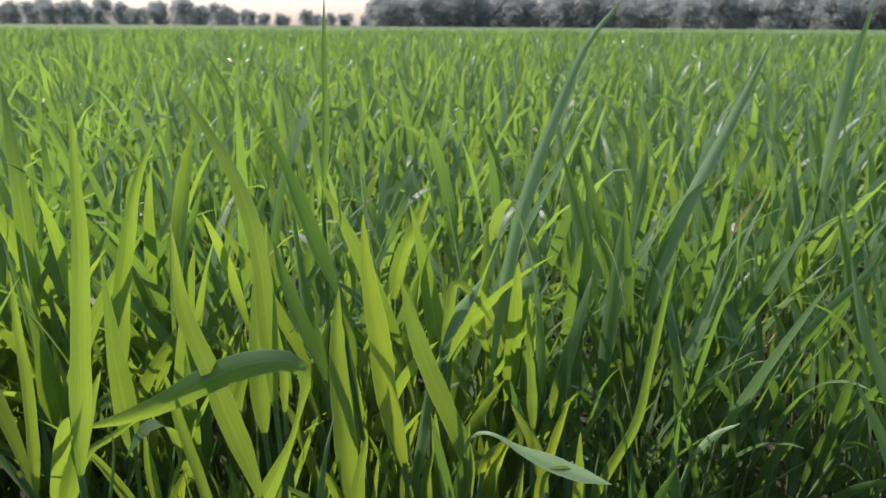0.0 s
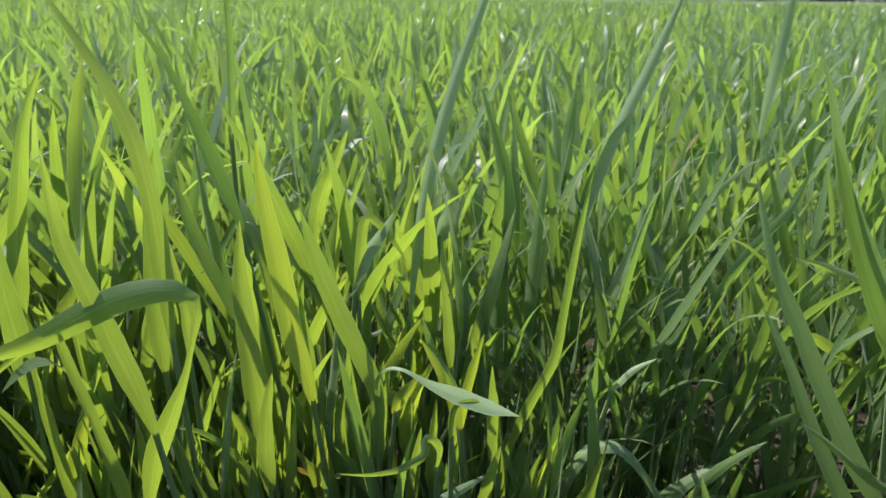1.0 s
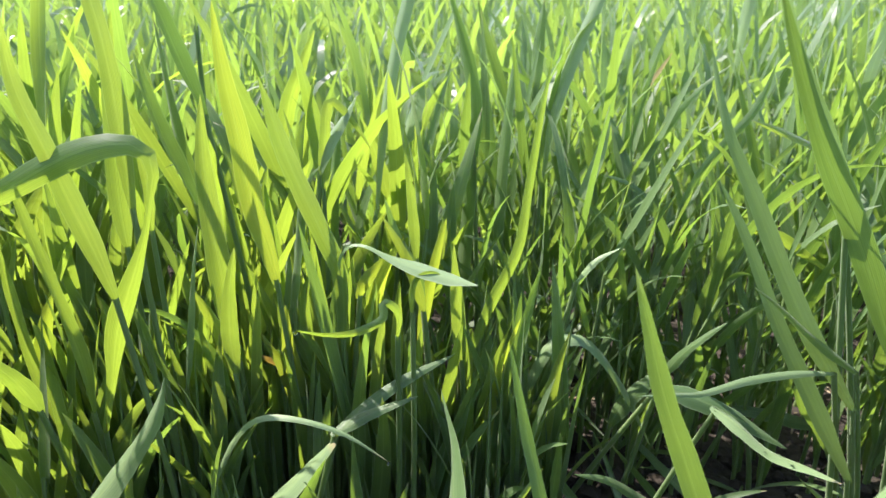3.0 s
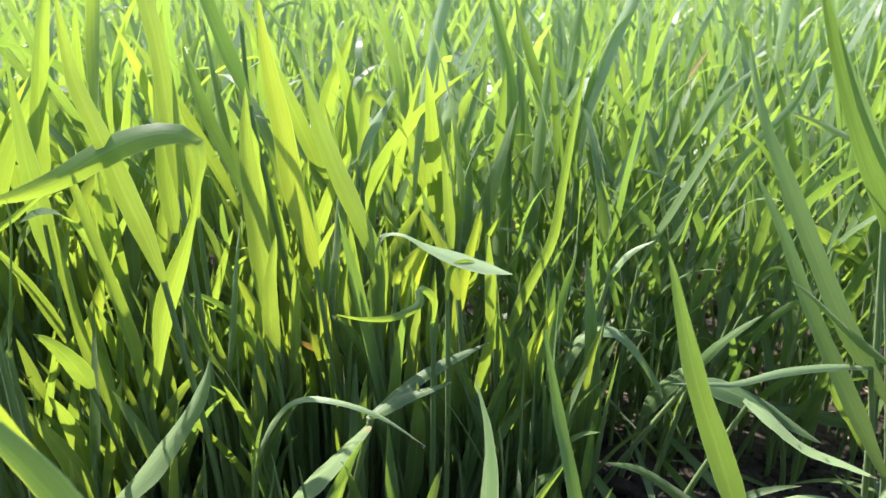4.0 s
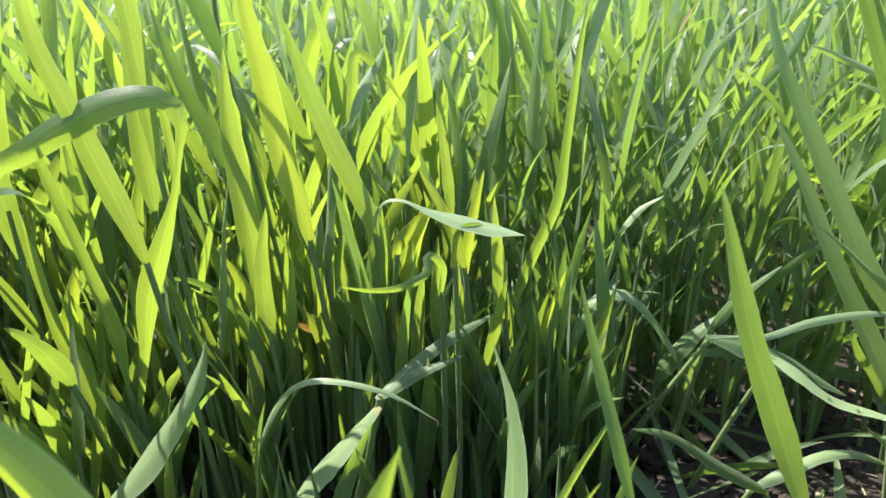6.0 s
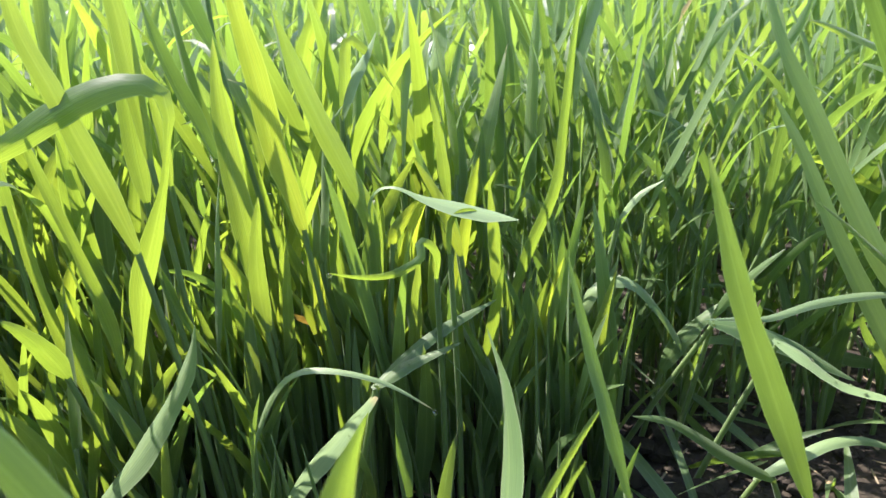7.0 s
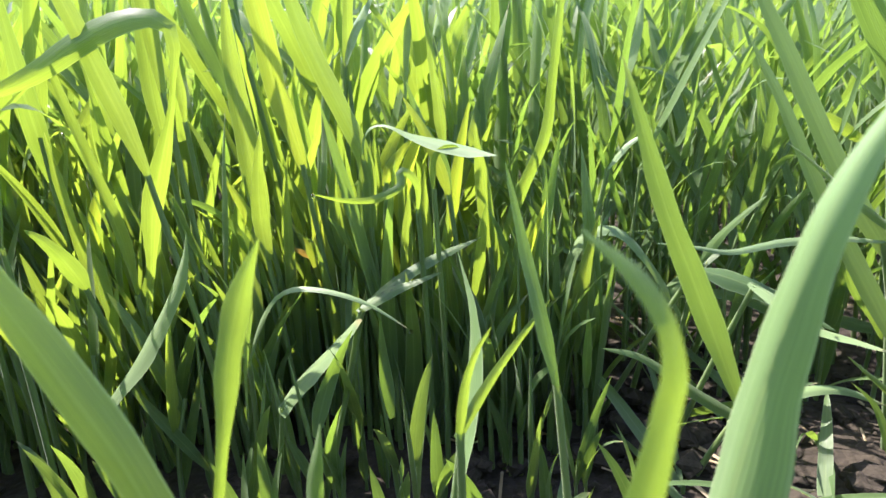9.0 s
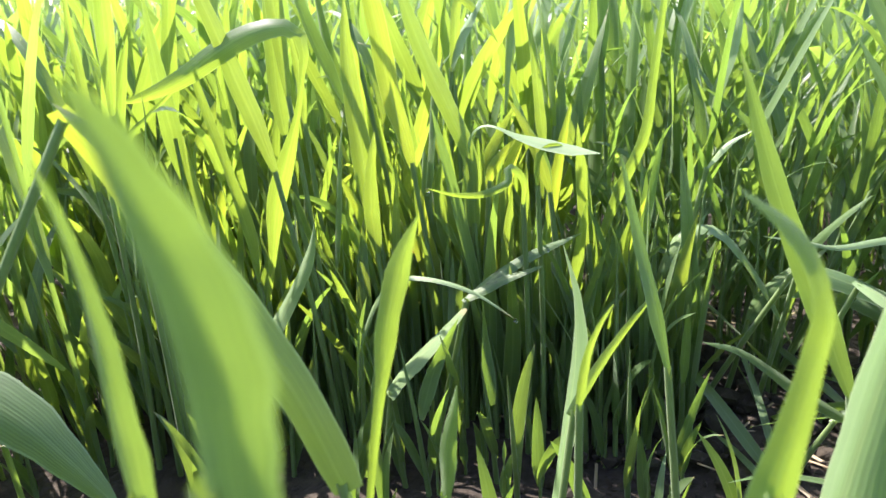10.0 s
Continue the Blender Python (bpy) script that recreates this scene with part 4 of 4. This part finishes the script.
def near_plants():
    kinds = [wheat_plant(100 + i) for i in range(16)]
    shaded_kinds = [wheat_plant(200 + i, leaf=LEAF_SHADED, slim=0.74) for i in range(10)]
    rng = np.random.default_rng(11)
    spots = []
    while len(spots) < 125:
        x, y = rng.uniform(-0.62, 0.68), rng.uniform(0.4, 0.75)
        if keep_clear(x, y) or abs(x) > 0.2 + 0.6 * y or y < (0.52 if x < 0.0 else 0.47):
            continue
        if all((x - a) ** 2 + (y - b) ** 2 > 0.017 ** 2 for a, b, _ in spots):
            spots.append((x, y, rng.uniform(0.84, 1.1) if y > 0.58 else rng.uniform(0.68, 0.95)))
    while len(spots) < 168:
        x, y = rng.uniform(-0.45, 0.2), rng.uniform(0.36, 0.5)
        if x > 0.12 or (x > -0.13 and y < 0.46):
            continue
        spots.append((x, y, rng.uniform(0.75, 1.05)))
    while len(spots) < 184:
        x, y = rng.uniform(-0.18, 0.0), rng.uniform(0.54, 0.62)
        spots.append((x, y, rng.uniform(0.9, 1.1)))
    while len(spots) < 220:
        x, y = rng.uniform(-0.55, -0.22), rng.uniform(0.46, 0.68)
        if all((x - a) ** 2 + (y - b) ** 2 > 0.02 ** 2 for a, b, _ in spots):
            spots.append((x, y, rng.uniform(0.95, 1.25)))
    while len(spots) < 236:
        x, y = rng.uniform(0.1, 0.27), rng.uniform(0.545, 0.64)
        if all((x - a) ** 2 + (y - b) ** 2 > 0.017 ** 2 for a, b, _ in spots):
            spots.append((x, y, rng.uniform(0.75, 0.98)))
    low_kinds = [wheat_plant(150 + i, True) for i in range(8)]
    used = {"low": 0, "less_lit": 0, "backlit": 0}
    for i, (x, y, size) in enumerate(spots):
        # Right and far plants, less backlit, get the copy with shade in its colour.
        sort = "low" if 125 <= i < 168 else "less_lit" if x > 0.03 or y > 0.62 else "backlit"
        pool, k = {"low": low_kinds, "less_lit": shaded_kinds, "backlit": kinds}[sort], used[sort]
        used[sort] += 1
        if any(math.hypot(x - a, y - b) < r for a, b, r in GAPS):
            if k >= len(pool):
                continue
            y += 0.08
        own = np.random.default_rng(900 + i)
        z = float(soil_height(np.array([x]), np.array([y]))[0])
        m = pose(x, y, z, own.normal(0, 3), own.normal(0, 3), own.uniform(0, 360))
        ob = pool[k] if k < len(pool) else copy_thing(pool[k % len(pool)], m)
        ob.matrix_basis = m
        ob.scale = (size, size, size)


def wheat_stuff(name, label, spots, n_leaves, k, across, seed, widen=1.0, stems=True):
    rng = np.random.default_rng(seed)
    n = len(spots)
    top = rng.uniform(0.19, 0.33, n) * (1 + 0.25 * noise_field(spots[:, 0], spots[:, 1], seed, 0.9))
    foot, length, az, rise, bend, width = [], [], [], [], [], []
    a = rng.uniform(0, 2 * np.pi, n)
    for i in range(n_leaves):
        f = i / max(1, n_leaves - 1)
        a = a + np.pi + rng.normal(0, 0.5, n)
        h = (0.35 + 0.65 * f) * top
        foot.append(np.c_[spots + rng.normal(0, 0.006, (n, 2)), h])
        length.append(rng.uniform(0.13, 0.21, n))
        az.append(a)
        rise.append(np.radians(rng.uniform(64, 89, n) - 14 * (1 - f)))
        bend.append(rng.gamma(1.4, 0.3, n) + rng.uniform(0.7, 1.8, n) * (rng.random(n) < 0.24))
        width.append(rng.uniform(0.0085, 0.0145, n) * widen)
    v, f, uv = leaf_arrays(rng, np.concatenate(foot), *(np.concatenate(q) for q in (length, az, rise, bend, width)), k, across)
    if stems:
        c = np.zeros((n, 3, 3))
        c[:, :, :2] = spots[:, None]
        c[:, :, 2] = top[:, None] * np.array([0, 0.5, 1.0])[None]
        v2, f2, uv2 = ribbon(c, np.tile(np.array([0.3, -1.0, 0.0]), (n, 3, 1)), np.full((n, 3), 0.0045 * widen), -0.3, 3)
        f = np.vstack([f, f2 + len(v)])
        v, uv = np.vstack([v, v2]), np.vstack([uv, uv2 * [1, 0.9]])
    tagged(new(name, mesh_from(name, v, f, LEAF_FAR, uv)), label, "wheat crop", kind="stuff")


def scatter(seed, density, y0, y1, half_angle, skip=None):
    rng = np.random.default_rng(seed)
    n = int(density * half_angle * (y1 ** 2 - y0 ** 2))
    r = np.sqrt(rng.uniform(y0 ** 2, y1 ** 2, n))
    a = rng.uniform(-half_angle, half_angle, n)
    p = np.c_[np.sin(a) * r, np.cos(a) * r]
    return p[~skip(p)] if skip else p


near_plants()
wide = radians(48)
wheat_stuff("wheat_crop", "dense green wheat standing round the open patch",
            scatter(21, 520, 0.3, 1.9, radians(180), lambda p: keep_clear(p[:, 0], p[:, 1]) | ((p[:, 1] > 0.4) & (p[:, 1] < 0.75) & (np.abs(p[:, 0]) < np.minimum(0.2 + 0.6 * p[:, 1], 0.65)))),
            4, 7, 2, 31)
wheat_stuff("wheat_crop", "dense green wheat crop in even stand", scatter(22, 480, 1.9, 5.0, wide), 4, 6, 2, 32)
wheat_stuff("wheat_crop", "green wheat crop reaching across the field", scatter(23, 130, 5.0, 20.0, wide), 3, 4, 2, 33, 1.7, False)


def behind_the_path():
    """The same crop, thinner built, beside and behind the path."""
    rng = np.random.default_rng(24)
    n = 14000
    r, a = np.sqrt(rng.uniform(1.9 ** 2, 5.3 ** 2, n)), rng.uniform(wide, 2 * math.pi - wide, n)
    wheat_stuff("wheat_crop", "green wheat crop beside and behind the path", np.c_[np.sin(a) * r, np.cos(a) * r], 3, 4, 2, 34, 1.7, False)


behind_the_path()


def low_tillers():
    """Short side shoots and lower leaves that fill the foot of the stand."""
    rng = np.random.default_rng(51)
    p = np.c_[rng.uniform(-0.5, 0.5, 320), rng.uniform(0.06, 0.62, 320)]
    open_soil = (p[:, 0] > 0.15) & (p[:, 0] < 0.5) & (p[:, 1] > 0.27) & (p[:, 1] < 0.5)
    front = (p[:, 1] < 0.37) & (p[:, 0] > -0.35) & ((rng.random(320) < 0.3) | (p[:, 1] < 0.29))
    tuft_front = (p[:, 0] > -0.13) & (p[:, 1] < np.where(p[:, 0] < 0.07, 0.345, 0.42)) | (p[:, 0] > 0.14) & (p[:, 1] < 0.5)
    tuft_front |= (np.abs(p[:, 0] + 0.105) < 0.03) & (p[:, 1] > 0.4) & (p[:, 1] < 0.5)
    p = p[~tuft_front & ~(open_soil & (rng.random(320) < 0.95)) & ~front]
    one = lambda v: np.array([v])
    for x, y in p:
        low = float(np.clip((y - 0.2) / 0.25, 0.35, 1.0))
        z = float(soil_height(one(x), one(y))[0])
        thing = new("wheat_shoot")
        thing.location = (x, y, z)
        tagged(thing, "short green side shoot at the foot of the wheat", "wheat shoot", "side shoots")
        for _ in range(2):
            v, f, uv = leaf_arrays(rng, np.array([[0.0, 0.0, rng.uniform(0.0, 0.07)]]), one(rng.uniform(0.09, 0.17) * low), one(rng.uniform(0, 6.28)),
                                   one(math.radians(rng.uniform(62, 89))), one(rng.gamma(1.3, 0.25)), one(rng.uniform(0.009, 0.014)), 9, 3)
            part("leaf", mesh_from("leaf", v, f, LEAF_SHADED, uv), thing)
        lean, top = rng.normal(0, 0.008, 2), max(0.075, rng.uniform(0.1, 0.22) * low)
        v, f, uv = tube(spline([(0, 0, -0.006), (lean[0] * 0.4, lean[1] * 0.4, top * 0.5), (lean[0], lean[1], top)], 6), np.array([2.5, 2.3, 2.1, 1.8, 1.2, 0.3]) * 0.001, 5)
        part("stem", mesh_from("stem", v, f, STEM, uv), thing)


low_tillers()


def tuft_foot():
    """The crowded shoots at the foot of the tuft, and small seedlings before it."""
    rng = np.random.default_rng(61)
    one = lambda v: np.array([v])
    for i in range(122):
        seedling = i >= 92
        x, y = (rng.uniform(-0.26, 0.14), rng.uniform(0.29, 0.43)) if seedling else (rng.uniform(-0.24, 0.13), rng.uniform(0.435, 0.53))
        tall = rng.uniform(0.05, 0.095) if seedling else rng.uniform(0.13, 0.21)
        thing = new("wheat_shoot")
        thing.location = (x, y, float(soil_height(one(x), one(y))[0]))
        tagged(thing, "small wheat seedling on the shaded soil" if seedling else "shaded wheat shoot in the crowded foot of the tuft", "wheat shoot", "side shoots")
        for _ in range(2 if seedling else 3):
            v, f, uv = leaf_arrays(rng, np.array([[0.0, 0.0, rng.uniform(0.0, tall * 0.35)]]), one(tall * rng.uniform(0.7, 1.1)), one(rng.uniform(0, 6.28)),
                                   one(math.radians(rng.uniform(72, 89) if seedling else rng.uniform(78, 90))), one(rng.gamma(1.4, 0.3) if seedling else rng.gamma(1.2, 0.1)), one(rng.uniform(0.007, 0.011) if seedling else rng.uniform(0.011, 0.017)), 9, 3)
            # The shade over seedlings and the right side is put into the leaf material.
            part("leaf", mesh_from("leaf", v, f, LEAF_SHADED if seedling or x > -0.04 else LEAF, uv), thing)
        top = tall * 0.55
        v, f, uv = tube(spline([(0, 0, -0.006), (0.001, 0.0, top * 0.5), (0.002, 0.001, top)], 6), np.array([2.5, 2.3, 2.1, 1.8, 1.2, 0.3]) * (0.0006 if seedling else 0.001), 5)
        part("stem", mesh_from("stem", v, f, STEM, uv), thing)


tuft_foot()


def low_leaves():
    """Lower leaves that lie out over the open soil."""
    rng = np.random.default_rng(71)
    one = lambda v: np.array([v])
    for i in range(18):
        x, y = rng.uniform(0.17, 0.5), rng.uniform(0.3, 0.62)
        thing = new("wheat_shoot")
        thing.location = (x, y, float(soil_height(one(x), one(y))[0]))
        tagged(thing, "low wheat leaves lying out over the open soil", "wheat shoot", "side shoots")
        for _ in range(2):
            v, f, uv = leaf_arrays(rng, np.array([[0.0, 0.0, 0.004]]), one(rng.uniform(0.08, 0.15)), one(rng.uniform(0, 6.28)),
                                   one(math.radians(rng.uniform(14, 48))), one(rng.uniform(0.3, 0.9)), one(rng.uniform(0.006, 0.011)), 10, 3)
            v[:, 2] = np.maximum(v[:, 2], 0.003)
            part("leaf", mesh_from("leaf", v, f, LEAF_SHADED, uv), thing)
        v, f, uv = tube([(0, 0, -0.006), (0, 0, 0.004), (0.001, 0, 0.012)], [0.002, 0.002, 0.0008], 5)
        part("stem", mesh_from("stem", v, f, STEM, uv), thing)


low_leaves()


def far_field():
    """The closed canopy of the farther field, on all sides and up to the trees."""
    r = np.geomspace(4.7, 420.0, 120)
    a = np.linspace(-math.pi, math.pi, 541)
    rr, aa = np.meshgrid(r, a, indexing="ij")
    x, y = rr * np.sin(aa), rr * np.cos(aa)
    z = 0.33 + 0.05 * noise_field(x, y, 41, 0.5) + 0.05 * noise_field(x, y, 42, 3.0)
    open_part = (np.abs(aa) < wide - 0.02) & (rr < 17.0)
    i = np.arange(x.size).reshape(x.shape)
    faces = np.stack([i[:-1, :-1], i[1:, :-1], i[1:, 1:], i[:-1, 1:]], -1)[~open_part[:-1, :-1]]
    ob = new("wheat_field", mesh_from("wheat_field", np.stack([x, y, z], -1).reshape(-1, 3), faces, CANOPY))
    tagged(ob, "far green wheat field before the trees", "wheat field", kind="stuff")


far_field()


# ---- trees at the field's far edge ----
def tree(seed, tall):
    rng = np.random.default_rng(seed)
    thing = new("tree")
    tagged(thing, "tree at the field's edge, its crown coloured grey for haze", "tree", "trees at the field edge")
    vs, fs, us = [], [], []
    n = 0

    def limb(points, r0, r1):
        nonlocal n
        v, f, uv = tube(spline(points, 6), np.linspace(r0, r1, 6), 5)
        vs.append(v)
        fs.append(f + n)
        us.append(uv)
        n += len(v)
    limb([(0, 0, -0.2), (rng.normal(0, 0.15), 0, tall * 0.35), (rng.normal(0, 0.3), 0, tall * 0.75)], tall * 0.03, tall * 0.01)
    heads = []
    for _ in range(9):
        a, h = rng.uniform(0, 6.28), rng.uniform(0.2, 0.6) * tall
        reach = tall * rng.uniform(0.15, 0.34)
        end = np.array([math.cos(a) * reach, math.sin(a) * reach, h + tall * rng.uniform(0.12, 0.34)])
        limb([(0, 0, h), end * [0.5, 0.5, 1] - [0, 0, (end[2] - h) * 0.4], end], tall * 0.012, tall * 0.004)
        heads.append(end)
    heads.append(np.array([0, 0, tall * 0.8]))
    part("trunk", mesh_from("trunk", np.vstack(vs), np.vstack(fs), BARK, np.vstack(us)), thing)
    m = 1700
    at = np.array(heads)[rng.integers(0, len(heads), m)] + rng.normal(0, tall * 0.085, (m, 3))
    at[:, 2] = np.clip(at[:, 2], tall * 0.06, None)
    low = rng.random(m) < 0.3
    at[low] = np.c_[rng.normal(0, tall * 0.2, low.sum()), rng.normal(0, tall * 0.2, low.sum()), rng.uniform(0, tall * 0.45, low.sum())]
    a, b = unit(rng.normal(size=(m, 3))), unit(rng.normal(size=(m, 3)))
    size = tall * rng.uniform(0.02, 0.048, m)[:, None]
    q = np.stack([at - a * size, at + b * size, at + a * size, at - b * size], 1).reshape(-1, 3)
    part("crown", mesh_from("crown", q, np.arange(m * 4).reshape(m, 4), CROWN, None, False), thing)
    return thing


def tree_row():
    rng = np.random.default_rng(77)
    kinds = [tree(300 + i, h) for i, h in enumerate((11.5, 12.5, 10.5, 13.0, 9.5))]
    spots = []
    for a in np.arange(-8, 47, 0.42):
        spots.append((a + rng.normal(0, 0.2), rng.uniform(215, 245), rng.uniform(0.7, 0.95)))
    for a in np.arange(-17, -8, 0.5):
        spots.append((a + rng.normal(0, 0.3), rng.uniform(290, 330), rng.uniform(0.4, 0.6)))
    for a in np.arange(-46, -17, 0.5):
        spots.append((a + rng.normal(0, 0.3), rng.uniform(260, 310), rng.uniform(0.45, 0.85)))
    for i, (a, r, size) in enumerate(spots):
        m = pose(r * math.sin(radians(a)), r * math.cos(radians(a)), 0, 0, 0, rng.uniform(0, 360))
        ob = kinds[i] if i < len(kinds) else copy_thing(kinds[int(rng.integers(0, len(kinds)))], m)
        ob.matrix_basis = m
        ob.scale = (size, size, size)


tree_row()
